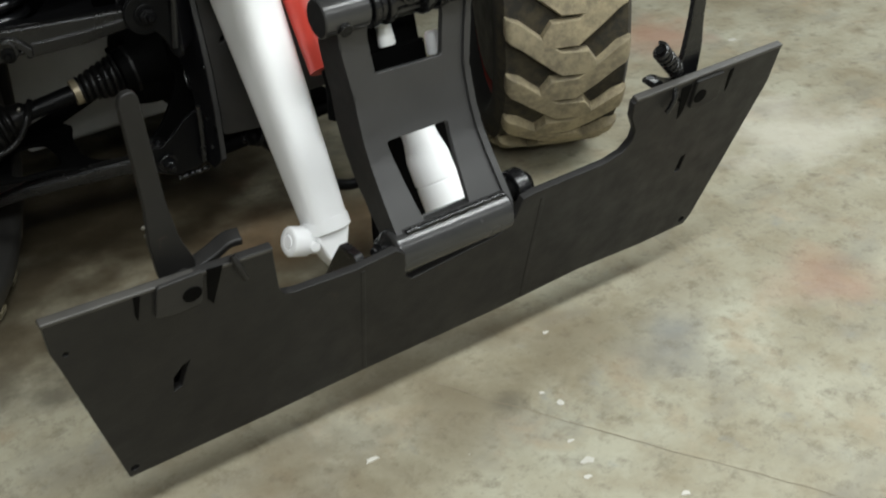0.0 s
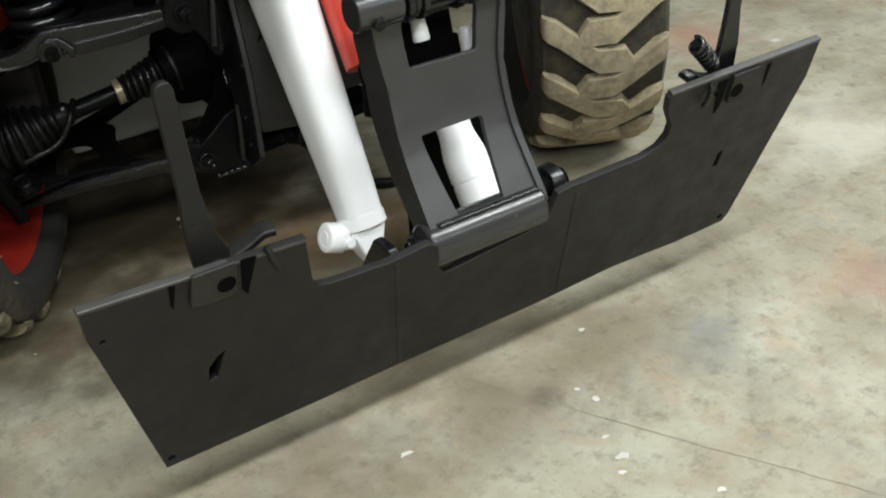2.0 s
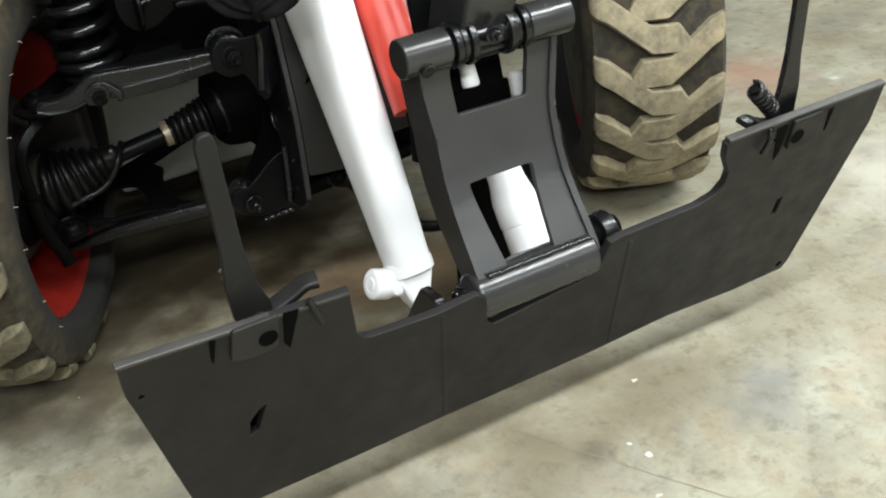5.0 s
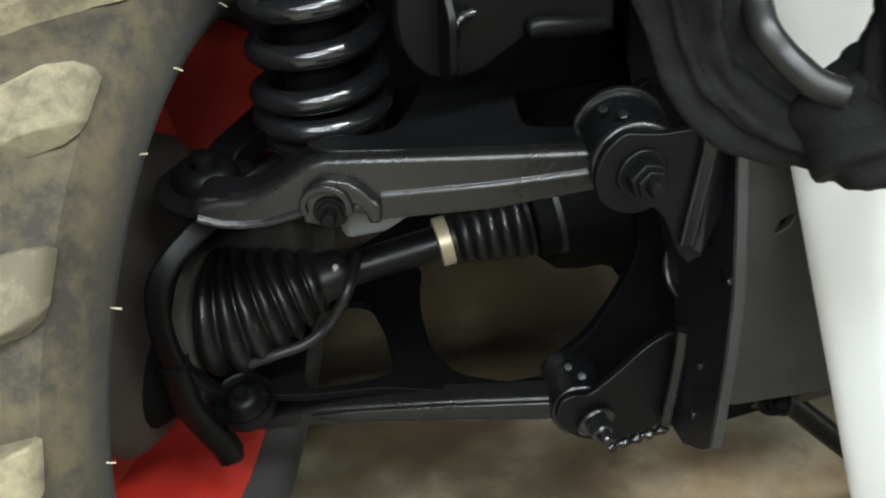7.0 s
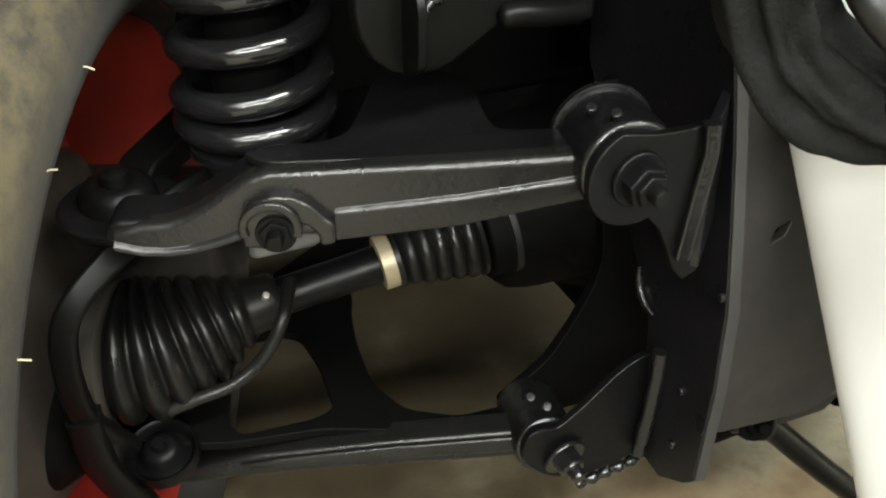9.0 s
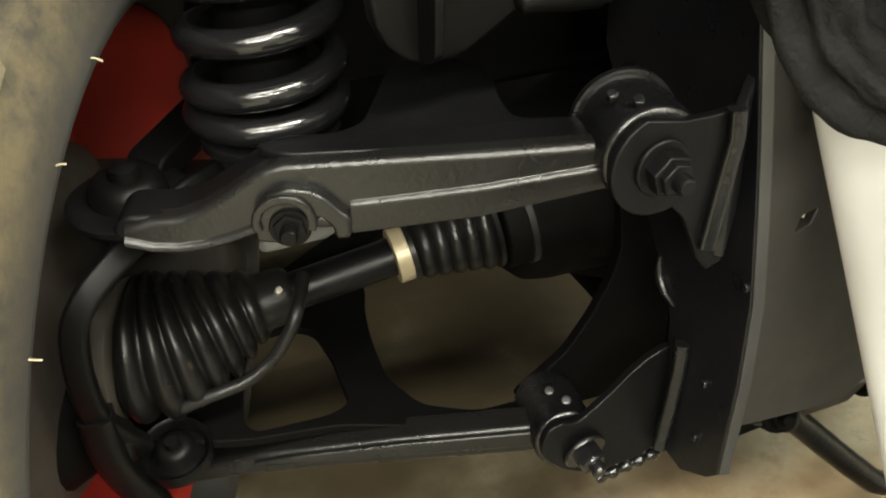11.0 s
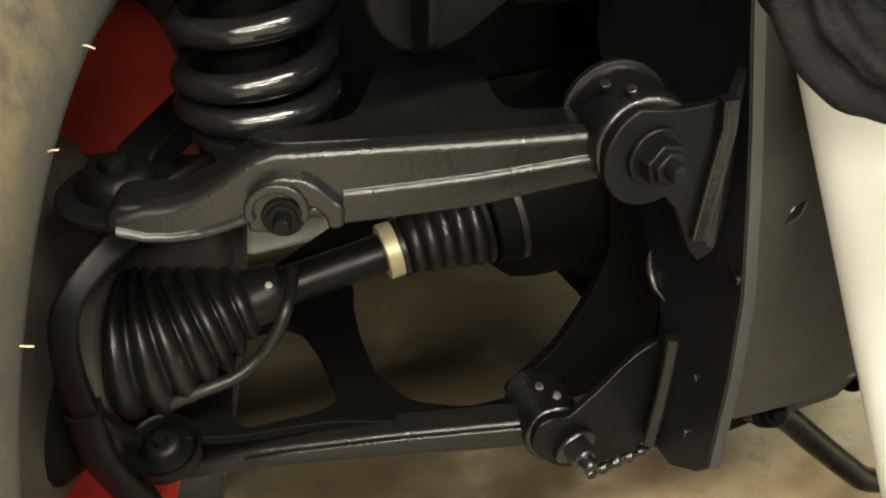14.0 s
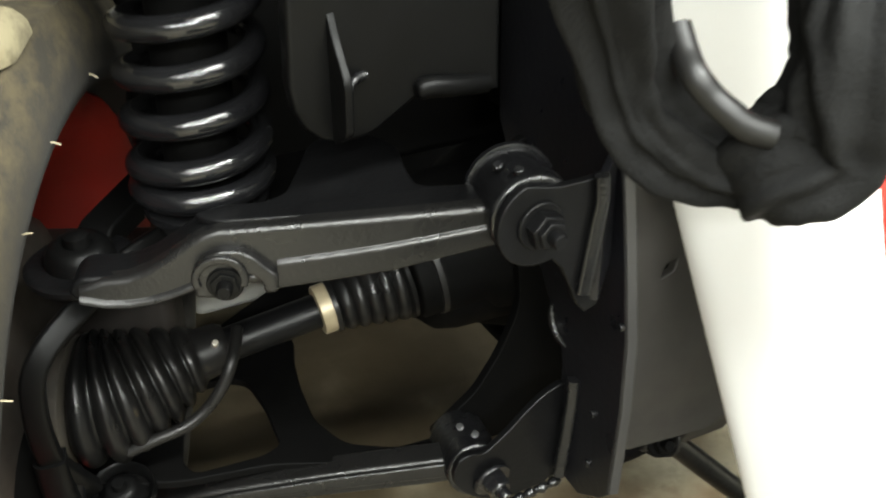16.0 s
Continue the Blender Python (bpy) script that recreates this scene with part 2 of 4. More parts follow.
          (-0.25, 0.98, 0.60, DIRT_SHADE, 0.75), (0.0, 0.62, 0.30, DIRT_SHADE, 0.6), (-0.30, 0.62, 0.30, UNDER_SHADE, 0.3), (-0.32, 1.05, 0.36, UNDER_SHADE, 0.95), (0.05, 1.16, 0.36, UNDER_SHADE, 0.8), (-0.10, 1.12, 0.40, UNDER_SHADE, 0.9), (-0.42, 0.78, 0.26, UNDER_SHADE, 0.45), (-0.60, 0.70, 0.24, UNDER_SHADE, 0.75), (0.55, 0.75, 0.25, DIRT_SHADE, 0.4), (-0.62, 0.55, 0.14, OIL, 0.5), (-0.52, 0.47, 0.05, OIL, 0.7), (-0.40, 0.60, 0.05, OIL, 0.7)]
sleeve_mat = make_sleeve()
dusty_tread = make_tyre("dusty_tread", (0.275, 0.232, 0.145), (0.155, 0.130, 0.084))
# left tyre's tread: the same dust in darker tones, its shade painted in
shaded_tread = make_tyre("shaded_tread", (0.140, 0.122, 0.074), (0.066, 0.056, 0.034))
carcass_mat = make_tyre("dirty_carcass", (0.041, 0.032, 0.0145), (0.012, 0.0095, 0.005), True)
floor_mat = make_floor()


# ---- builders ----

def weighted(me, angle=52):
    """Normals led by the larger faces, so that flat faces stay flat and bevels stay round."""
    if len(me.loops) > 9000 or not me.polygons:
        return me
    limit = math.cos(radians(angle))
    normal, area = [p.normal.copy() for p in me.polygons], [p.area for p in me.polygons]
    touching = collections.defaultdict(list)
    for p in me.polygons:
        for v in p.vertices:
            touching[v].append(p.index)
    out = []
    for p in me.polygons:
        for v in p.vertices:
            n = Vector((0, 0, 0))
            for q in touching[v]:
                if normal[p.index].dot(normal[q]) > limit:
                    n += normal[q] * area[q]
            out.append(n.normalized() if n.length > 0 else normal[p.index])
    me.set_sharp_from_angle(angle=radians(angle))
    me.normals_split_custom_set(out)
    return me


def finish(bm_or_mesh, name, angle=52):
    if isinstance(bm_or_mesh, bmesh.types.BMesh):
        me = bpy.data.meshes.new(name)
        bmesh.ops.recalc_face_normals(bm_or_mesh, faces=bm_or_mesh.faces[:])
        bm_or_mesh.to_mesh(me)
        bm_or_mesh.free()
    else:
        me = bm_or_mesh
    me.shade_smooth()
    return weighted(me, angle)


def part(name, bm, material, parent, label="", m=None, angle=52):
    me = finish(bm, name, angle)
    if not me.materials:
        me.materials.append(material)
    ob = new(name, me)
    ob.parent = parent
    if m is not None:
        ob.matrix_basis = m
    if label:
        ob["label"] = label
    return ob


def thing(name, label, category, kind="", at=(0, 0, 0), group=""):
    ob = new(name)
    ob.location = at
    ob.empty_display_size = 0.05
    return tagged(ob, label, category, group, kind)


def frame_of(o, u, v):
    """A matrix whose x, y and z run along u, v and their normal, from o."""
    u, v = Vector(u).normalized(), Vector(v)
    w = u.cross(v).normalized()
    v = w.cross(u)
    m = Matrix((u, v, w)).transposed().to_4x4()
    m.translation = o
    return m


def sheet(outline, holes, thick, m, bevel=0.0015):
    """A flat plate cut from an outline with holes; the outline lies in x and y of m, the plate's middle in its z = 0."""
    cu = bpy.data.curves.new("cut", "CURVE")
    cu.dimensions, cu.fill_mode = "2D", "BOTH"
    cu.extrude, cu.bevel_depth, cu.bevel_resolution, cu.offset = max(thick / 2 - bevel, 0.0002), bevel, 2, -bevel
    for loop in (outline, *holes):
        s = cu.splines.new("POLY")
        s.points.add(len(loop) - 1)
        for p, (x, y) in zip(s.points, loop):
            p.co = (x, y, 0, 1)
        s.use_cyclic_u = True
    ob = bpy.data.objects.new("cut", cu)
    me = bpy.data.meshes.new_from_object(ob)
    bpy.data.objects.remove(ob)
    bpy.data.curves.remove(cu)
    bm = bmesh.new()
    bm.from_mesh(me)
    bpy.data.meshes.remove(me)
    bmesh.ops.remove_doubles(bm, verts=bm.verts[:], dist=0.00005)
    bm.transform(m)
    return bm


def rounded(points, radius, n=4):
    """The outline with its corners rounded."""
    out, c = [], len(points)
    for i in range(c):
        a, b, d = Vector(points[i - 1]), Vector(points[i]), Vector(points[(i + 1) % c])
        r = min(radius, (a - b).length * 0.45, (d - b).length * 0.45)
        p, q = b + (a - b).normalized() * r, b + (d - b).normalized() * r
        for k in range(n + 1):
            t = k / n
            out.append(tuple(p * (1 - t) ** 2 + b * 2 * t * (1 - t) + q * t * t))
    return out


def ring(x, y, r, n=24):
    return [(x + r * math.cos(2 * math.pi * k / n), y + r * math.sin(2 * math.pi * k / n)) for k in range(n)]


def smooth(points, n=6):
    """A Catmull-Rom line through the points."""
    p = [Vector(q) for q in points]
    p = [p[0] * 2 - p[1], *p, p[-1] * 2 - p[-2]]
    out = []
    for i in range(1, len(p) - 2):
        for k in range(n):
            t = k / n
            out.append(0.5 * (2 * p[i] + (p[i + 1] - p[i - 1]) * t + (2 * p[i - 1] - 5 * p[i] + 4 * p[i + 1] - p[i + 2]) * t * t
                              + (3 * p[i] - p[i - 1] - 3 * p[i + 1] + p[i + 2]) * t ** 3))
    out.append(p[-2])
    return out


def sweep(points, radius, seg=14, flat=1.0, bm=None):
    """A tube along the points; radius is one number or one for each point."""
    pts = [Vector(p) for p in points]
    bm = bm or bmesh.new()
    t0 = (pts[1] - pts[0]).normalized()
    side = t0.orthogonal().normalized()
    rings = []
    for i, p in enumerate(pts):
        t = (pts[min(i + 1, len(pts) - 1)] - pts[max(i - 1, 0)]).normalized()
        side = (side - t * side.dot(t)).normalized()
        up = t.cross(side)
        r = radius[i] if isinstance(radius, (list, tuple)) else radius
        rings.append([bm.verts.new(p + side * r * math.cos(2 * math.pi * k / seg) + up * r * flat * math.sin(2 * math.pi * k / seg)) for k in range(seg)])
    for a, b in zip(rings, rings[1:]):
        for k in range(seg):
            bm.faces.new((a[k], a[(k + 1) % seg], b[(k + 1) % seg], b[k]))
    bm.faces.new(rings[0][::-1])
    bm.faces.new(rings[-1])
    return bm


def lathe(profile, a, b, seg=28, bm=None, closed=True):
    """A turned body: profile of (metres from a towards b, radius)."""
    a, b = Vector(a), Vector(b)
    t = (b - a).normalized()
    side = t.orthogonal().normalized()
    up = t.cross(side)
    bm = bm or bmesh.new()
    rings = []
    for d, r in profile:
        c = a + t * d
        rings.append([bm.verts.new(c + side * r * math.cos(2 * math.pi * k / seg) + up * r * math.sin(2 * math.pi * k / seg)) for k in range(seg)])
    for p, q in zip(rings, rings[1:]):
        for k in range(seg):
            bm.faces.new((p[k], p[(k + 1) % seg], q[(k + 1) % seg], q[k]))
    if closed:
        bm.faces.new(rings[0][::-1])
        bm.faces.new(rings[-1])
    return bm


def rod(a, b, r, bevel=0.002, seg=24):
    n = (Vector(b) - Vector(a)).length
    return lathe([(0, r - bevel), (bevel * 0.4, r - bevel * 0.3), (bevel, r), (n - bevel, r), (n - bevel * 0.4, r - bevel * 0.3), (n, r - bevel)], a, b, seg)


def block(size, m, bevel=0.003, seg=2):
    bm = bmesh.new()
    bmesh.ops.create_cube(bm, size=1.0, matrix=Matrix.Diagonal((*size, 1)))
    if bevel:
        bmesh.ops.bevel(bm, geom=bm.edges[:], offset=bevel, segments=seg, profile=0.5, affect="EDGES")
    bm.transform(m)
    return bm


def strap(points, wide, thick, towards, bevel=0.25):
    """A bar of rounded rectangular section along the points; its broad side faces towards."""
    pts, face = [Vector(p) for p in points], Vector(towards)
    bm, rings = bmesh.new(), []
    for i, p in enumerate(pts):
        t = (pts[min(i + 1, len(pts) - 1)] - pts[max(i - 1, 0)]).normalized()
        n = (face - t * face.dot(t)).normalized()
        u = t.cross(n)
        b = min(wide, thick) * bevel
        w, h = wide / 2, thick / 2
        ring_ = [(w, h - b), (w - b * 0.3, h - b * 0.3), (w - b, h), (-w + b, h), (-w + b * 0.3, h - b * 0.3), (-w, h - b), (-w, -h), (w, -h)]
        rings.append([bm.verts.new(p + u * x + n * y) for x, y in ring_])
    for a, b in zip(rings, rings[1:]):
        for k in range(8):
            bm.faces.new((a[k], a[(k + 1) % 8], b[(k + 1) % 8], b[k]))
    bm.faces.new(rings[0][::-1])
    bm.faces.new(rings[-1])
    return bm


def hexbolt(at, way, r, head, washer=0.0):
    """A hexagonal bolt head with a stub, on a washer."""
    at, way = Vector(at), Vector(way).normalized()
    bm = bmesh.new()
    if washer:
        lathe([(0, washer * 0.96), (0.0012, washer), (0.003, washer), (0.0042, washer * 0.95)], at, at + way, 22, bm)
    z = 0.004 if washer else 0.0
    lathe([(z, r), (z + head * 0.8, r), (z + head, r * 0.86)], at, at + way, 6, bm)
    lathe([(z + head, r * 0.55), (z + head + r * 0.55, r * 0.55), (z + head + r * 0.75, r * 0.42)], at, at + way, 16, bm)
    return bm


def bellows(a, b, r0, r1, folds, depth, squeeze=1.0):
    """A rubber boot with folds that tapers from r0 to r1."""
    n = (Vector(b) - Vector(a)).length
    prof = [(0.0, r0 * 0.97), (0.004, r0)]
    for k in range(folds * 8 + 1):
        u = k / (folds * 8)
        r = r0 + (r1 - r0) * u ** squeeze
        prof.append((0.006 + (n - 0.012) * u, r - depth * (1.0 - abs(math.sin(math.pi * folds * u)) ** 0.65) * (0.6 + 0.4 * r / max(r0, r1))))
    prof += [(n - 0.004, r1), (n, r1 * 0.97)]
    return lathe(prof, a, b, 32)


def bent_boot(c0, d0, c1, d1, radii, folds, depth, seg=36):
    """A pleated boot whose middle line bends from the way d0 at c0 to the way d1 at c1; radii: (share of length, radius)."""
    c0, d0, c1, d1 = (Vector(v) for v in (c0, d0, c1, d1))
    d0, d1 = d0.normalized(), d1.normalized()
    reach = (c1 - c0).length * 0.36
    b0, b1, b2, b3 = c0, c0 + d0 * reach, c1 - d1 * reach, c1
    bm, rings, n = bmesh.new(), [], folds * 10
    for k in range(n + 1):
        u = k / n
        c = b0 * (1 - u) ** 3 + b1 * 3 * u * (1 - u) ** 2 + b2 * 3 * u * u * (1 - u) + b3 * u ** 3
        t = ((b1 - b0) * (1 - u) ** 2 + (b2 - b1) * 2 * u * (1 - u) + (b3 - b2) * u * u).normalized()
        side = (Vector((0, 1, 0)) - t * t.y).normalized()
        up = t.cross(side)
        r = float(np.interp(u, *zip(*radii)))
        wave = abs(math.sin(math.pi * folds * u)) ** 0.6
        row = []
        for m in range(seg):
            a = 2 * math.pi * m / seg
            sag = 1.0 + 0.035 * noise.noise(Vector((u * 9, math.cos(a) * 1.3, math.sin(a) * 1.3)))
            q = (r - depth * (r / radii[0][1]) * (1.0 - wave)) * sag
            row.append(bm.verts.new(c + side * q * math.cos(a) + up * q * math.sin(a)))
        rings.append(row)
    for p, q in zip(rings, rings[1:]):
        for m in range(seg):
            bm.faces.new((p[m], p[(m + 1) % seg], q[(m + 1) % seg], q[m]))
    bm.faces.new(rings[0][::-1])
    bm.faces.new(rings[-1])
    return bm


# ---- setting ----
FX0, FX1, FY0, FY1 = -6.0, 7.0, -5.0, 6.5
# a saw cut runs across the slab
CUT_A, CUT_B = Vector((-0.04, 0.13, 0)), Vector((0.245, -0.41, 0))


def floor_slab():
    bm = bmesh.new()
    corner = [(FX0, FY1), (FX1, FY1), (FX1, FY0), (FX0, FY0)]
    top = [bm.verts.new((x, y, 0)) for x, y in corner]
    bm.faces.new(top)
    lower = [bm.verts.new((x, y, -0.15)) for x, y in corner]
    for i in range(4):
        bm.faces.new((top[i], top[(i + 1) % 4], lower[(i + 1) % 4], lower[i]))
    bm.faces.new(lower[::-1])
    return bm


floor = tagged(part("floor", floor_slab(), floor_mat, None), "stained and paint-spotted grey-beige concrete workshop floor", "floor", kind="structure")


def joint_line():
    """The crack: a thin, slightly wandering recess filled with dirt."""
    rng = random.Random(5)
    d = (CUT_B - CUT_A).normalized()
    n = Vector((-d.y, d.x, 0))
    bm = bmesh.new()
    pts = []
    for k in range(140):
        c = CUT_A + d * (k * 0.02 - 0.02)
        c += n * (0.004 * noise.noise((k * 0.21, 0.3, 0)) + 0.0012 * rng.uniform(-1, 1))
        w = 0.0008 + 0.0008 * noise.noise((k * 0.33, 4.0, 0))
        pts.append((bm.verts.new((c + n * w).to_tuple()[:2] + (0.0006,)), bm.verts.new((c - n * w).to_tuple()[:2] + (0.0006,)), bm.verts.new(c.to_tuple()[:2] + (0.0003,))))
    for p, q in zip(pts, pts[1:]):
        bm.faces.new((p[0], q[0], q[2], p[2]))
        bm.faces.new((p[2], q[2], q[1], p[1]))
    return bm


joint_mat = paint("dirt_in_joint", (0.15, 0.125, 0.085), (0.24, 0.21, 0.15), (0.8, 0.9))
tagged(part("floor_joint", joint_line(), joint_mat, None), "thin dirt-filled crack across the concrete floor", "floor joint", kind="structure")


def wall(name, x0, y0, x1, y1):
    a, b = Vector((x0, y0, 0)), Vector((x1, y1, 0))
    mid, n = (a + b) / 2, (b - a).length
    ang = math.degrees(math.atan2(b.y - a.y, b.x - a.x))
    ob = part(name, block((n, 0.16, ROOM_H), pose(mid.x, mid.y, ROOM_H / 2, 0, 0, ang), 0), wall_paint, None)
    return tagged(ob, "plain pale painted workshop wall", "wall", kind="structure")


wall("wall_south", FX0, FY0 - 0.08, FX1, FY0 - 0.08)
wall("wall_north", FX0, FY1 + 0.08, FX1, FY1 + 0.08)
wall("wall_west", FX0 - 0.08, FY0, FX0 - 0.08, FY1)
wall("wall_east", FX1 + 0.08, FY0, FX1 + 0.08, FY1)
tagged(part("ceiling", block((FX1 - FX0, FY1 - FY0, 0.12), pose((FX0 + FX1) / 2, (FY0 + FY1) / 2, ROOM_H + 0.06), 0), wall_paint, None),
       "plain pale workshop ceiling", "ceiling", kind="structure")


# ---- the loader ----
loader = thing("compact_loader", "black, red and white compact loader with independent front suspension, on concrete", "loader", at=(0.045, 0.8, 0))


R, RIM = 0.345, 0.240


def tyre_mesh():
    prof = [(-0.098, RIM), (-0.114, 0.244), (-0.127, 0.252), (-0.131, 0.266), (-0.127, 0.294), (-0.115, 0.316), (-0.06, 0.324), (0, 0.326)]
    prof = prof + [(-x, r) for x, r in prof[-2::-1]]
    prof = prof + [(0.085, RIM - 0.002), (-0.085, RIM - 0.002)]
    return lathe([(x + 0.2, r) for x, r in prof] + [(prof[0][0] + 0.2, prof[0][1])], (-0.2, 0, 0), (0, 0, 0), 72, closed=False)


def lug_mesh(sign):
    """One bar of the tread, from just past the middle to the shoulder and down the side."""
    bm = bmesh.new()
    stations = [(-0.052, -0.012, 0.020, 0), (-0.035, -0.002, 0.056, 0), (0.016, 0.0, 0.058, 0), (0.054, 0.030, 0.056, 0), (0.092, 0.062, 0.056, 0), (0.109, 0.070, 0.054, -0.003), (0.117, 0.076, 0.047, -0.011), (0.120, 0.079, 0.040, -0.024)]
    rows = []
    for v, shift, w, drop in stations:
        row = []
        for top, e in ((0, -1), (1, -1), (1, 1), (0, 1)):
            width = w * (1.0 if not top else 0.88)
            th = (shift + e * width / 2) / R
            r = (R + drop - 0.0014 * (abs(v) / 0.03) ** 1.2 * 0.5) if top else min(0.320, R + drop - 0.004)
            lat = v if top or v < 0.12 else 0.112
            row.append(bm.verts.new((sign * lat, -r * math.cos(th), r * math.sin(th))))
        rows.append(row)
    for a, b in zip(rows, rows[1:]):
        for k in range(3):
            bm.faces.new((a[k], a[k + 1], b[k + 1], b[k]))
    bm.faces.new(rows[0])
    bm.faces.new(rows[-1][::-1])
    bmesh.ops.recalc_face_normals(bm, faces=bm.faces[:])
    edges = [e for e in bm.edges if e.calc_face_angle(0) > 0.5 and all(abs(v.co.yz.length) > 0.322 or abs(v.co.x) > 0.118 for v in e.verts)]
    bmesh.ops.bevel(bm, geom=edges, offset=0.0025, segments=1, affect="EDGES")
    return bm


def rim_mesh(side):
    """The rim: flanges, barrel and dished disc; side is where the vehicle lies."""
    s = side
    prof = [(0.088, 0.240), (0.096, 0.2415), (0.099, 0.238), (0.096, 0.232), (0.088, 0.226), (0.07, 0.219), (0.04, 0.210), (0.0, 0.205), (-0.030, 0.196),
            (-0.045, 0.140), (-0.050, 0.085), (-0.040, 0.05), (-0.052, 0.048), (-0.058, 0.085), (-0.055, 0.145), (-0.06, 0.213), (-0.094, 0.228), (-0.100, 0.238), (-0.094, 0.240),
            (-0.06, 0.228), (0.04, 0.230), (0.070, 0.234), (0.082, 0.238), (0.088, 0.240)]
    return lathe([(0.3 + s * x, r) for x, r in prof], (-0.3, 0, 0), (0, 0, 0), 56, closed=False)


tyre_me = finish(tyre_mesh(), "tyre")
tyre_me.materials.append(carcass_mat)
LUGS = 18


def wheel(cx, cy, cz, steer, camber, inner, turn0, drum, depth, tread_mat):
    """A front wheel turned by the steering; inner is 1 where the vehicle lies on its +x side."""
    w = new("wheel")
    w.parent = loader
    w["label"] = "steered front wheel with dusty bar-lug tyre on a red rim"
    w.matrix_basis = pose(cx - loader.location.x, cy - loader.location.y, cz, 0, camber, steer)
    part("tyre", tyre_me, carcass_mat, w, "dusty tan-grey rubber tyre")
    rim = part("rim", rim_mesh(inner), rim_red, w, "red painted steel rim")
    part("dish", lathe([(0.3 + inner * x, r) for x, r in ((0.088, 0.2255), (0.06, 0.2135), (0.0, 0.195), (-0.02, 0.14), (-0.03, 0.05))], (-0.3, 0, 0), (0, 0, 0), 40, closed=False), rim_red, rim)
    part("brake_backing", lathe([(0.3 + inner * x, r) for x, r in ((-0.02, 0.10), (depth - 0.02, drum), (depth, drum + 0.003), (depth + 0.010, drum - 0.01), (depth + 0.023, 0.07))], (-0.3, 0, 0), (0, 0, 0), 32), rust, w, "dark rusty brake backing plate")
    lug_left, lug_right = finish(lug_mesh(-1), "lug"), finish(lug_mesh(1), "lug")
    lug_left.materials.append(tread_mat)
    lug_right.materials.append(tread_mat)
    for k in range(LUGS):
        for me, off in ((lug_left, 0.0), (lug_right, 0.5)):
            a = 360.0 / LUGS * (k + off) + turn0
            part("lug", me, tread_mat, w, m=pose(0, 0, 0, a, 0, 0))
    # moulding whiskers on the inner sidewall
    rng = random.Random(int(cx * 1000))
    for k in range(11 if inner > 0 else 0):
        th = radians(-40 + k * 19 + rng.uniform(-3, 3))
        d = Vector((0, -math.cos(th), math.sin(th)))
        p = d * 0.266 + Vector((inner * 0.129, 0, 0))
        q = p + Vector((inner * 0.008, 0, 0)) + d * rng.uniform(-0.003, 0.004)
        part("whisker", sweep([p, (p + q) / 2 + d * 0.001, q], 0.0006, 5), whisker_mat, w)
    return w


wheel(-0.588, 0.826, 0.346, -26.7, 2.6, 1, 4.0, 0.138, 0.045, shaded_tread)
wheel(0.660, 0.720, 0.343, -27.0, 0.0, -1, 9.0, 0.206, 0.095, dusty_tread)
HOME = Matrix.Translation(-loader.location)


def lp(name, bm, material, label="", under=None):
    """A part of the loader (or of one of its parts) whose mesh is given in world coordinates."""
    ob = part(name, bm, material, under or loader, label)
    if under is None:
        ob.matrix_basis = HOME
    return ob


# frame: side plates, front panel, body above
def yz(x, thick, outline, holes=(), bevel=0.0015):
    """A plate across the vehicle's length, outline in y and z."""
    return sheet(outline, holes, thick, frame_of((x, 0, 0), (0, 1, 0), (0, 0, 1)), bevel)


def xz(y, thick, outline, holes=(), bevel=0.0015):
    return sheet(outline, holes, thick, frame_of((0, y, 0), (1, 0, 0), (0, 0, 1)), bevel)


RAIL_FRONT = [(0.20, 0.570), (0.26, 0.557), (0.349, 0.5505), (0.414, 0.5508), (0.473, 0.559), (0.526, 0.568), (0.576, 0.578), (0.95, 0.645)]  # height, front edge
rail_outline = [(y, z) for z, y in RAIL_FRONT[::-1][:-2]] + [(0.5575, 0.258), (0.568, 0.246), (0.598, 0.2265), (0.633, 0.2300), (0.633, 0.345), (0.638, 0.3650), (0.6500, 0.3825), (0.6624, 0.3985), (0.700, 0.452), (0.745, 0.52), (0.745, 0.95)]
rail = lp("side_plate", yz(-0.135, 0.010, rail_outline), frame_paint, "upright black painted frame plate")
lp("side_plate", yz(0.225, 0.010, rail_outline), frame_paint)
for y, z in ((0.583, 0.325), (0.585, 0.272), (0.556, 0.425)):
    lp("rivet", rod((-0.139, y, z), (-0.1435, y, z), 0.0035, 0.001, 10), black_gloss, under=rail)


# strip in a lighter paint: the light on the front edge is painted on
lp("front_edge", strap([(-0.135, y - 0.0012, z) for z, y in RAIL_FRONT[1:]], 0.0082, 0.003, (-0.3, -1, 0), 0.3), link_paint, "front edge of the plate, in lighter paint for the light it catches", rail)
lp("weld", sweep(smooth([(-0.141, 0.6505, 0.392), (-0.1415, 0.650, 0.3846), (-0.142, 0.6465, 0.3748), (-0.142, 0.6386, 0.3667), (-0.141, 0.6280, 0.3620)], 5), [0.0012 + 0.0026 * math.sin(math.pi * k / 20) for k in range(21)], 9), arm_paint, under=rail)


def leaning_panel():
    """The front panel follows the front edges of the side plates."""
    bm = xz(0.0, 0.008, rounded([(-0.128, 0.95), (-0.128, 0.300), (-0.040, 0.290), (0.015, 0.330), (0.135, 0.338), (0.218, 0.372), (0.218, 0.95)], 0.008),
            [rounded([(-0.1065, 0.4545), (-0.0945, 0.458), (-0.0895, 0.468), (-0.1015, 0.4645)], 0.002)])
    heights, fronts = zip(*RAIL_FRONT)
    for z in heights[2:-1]:
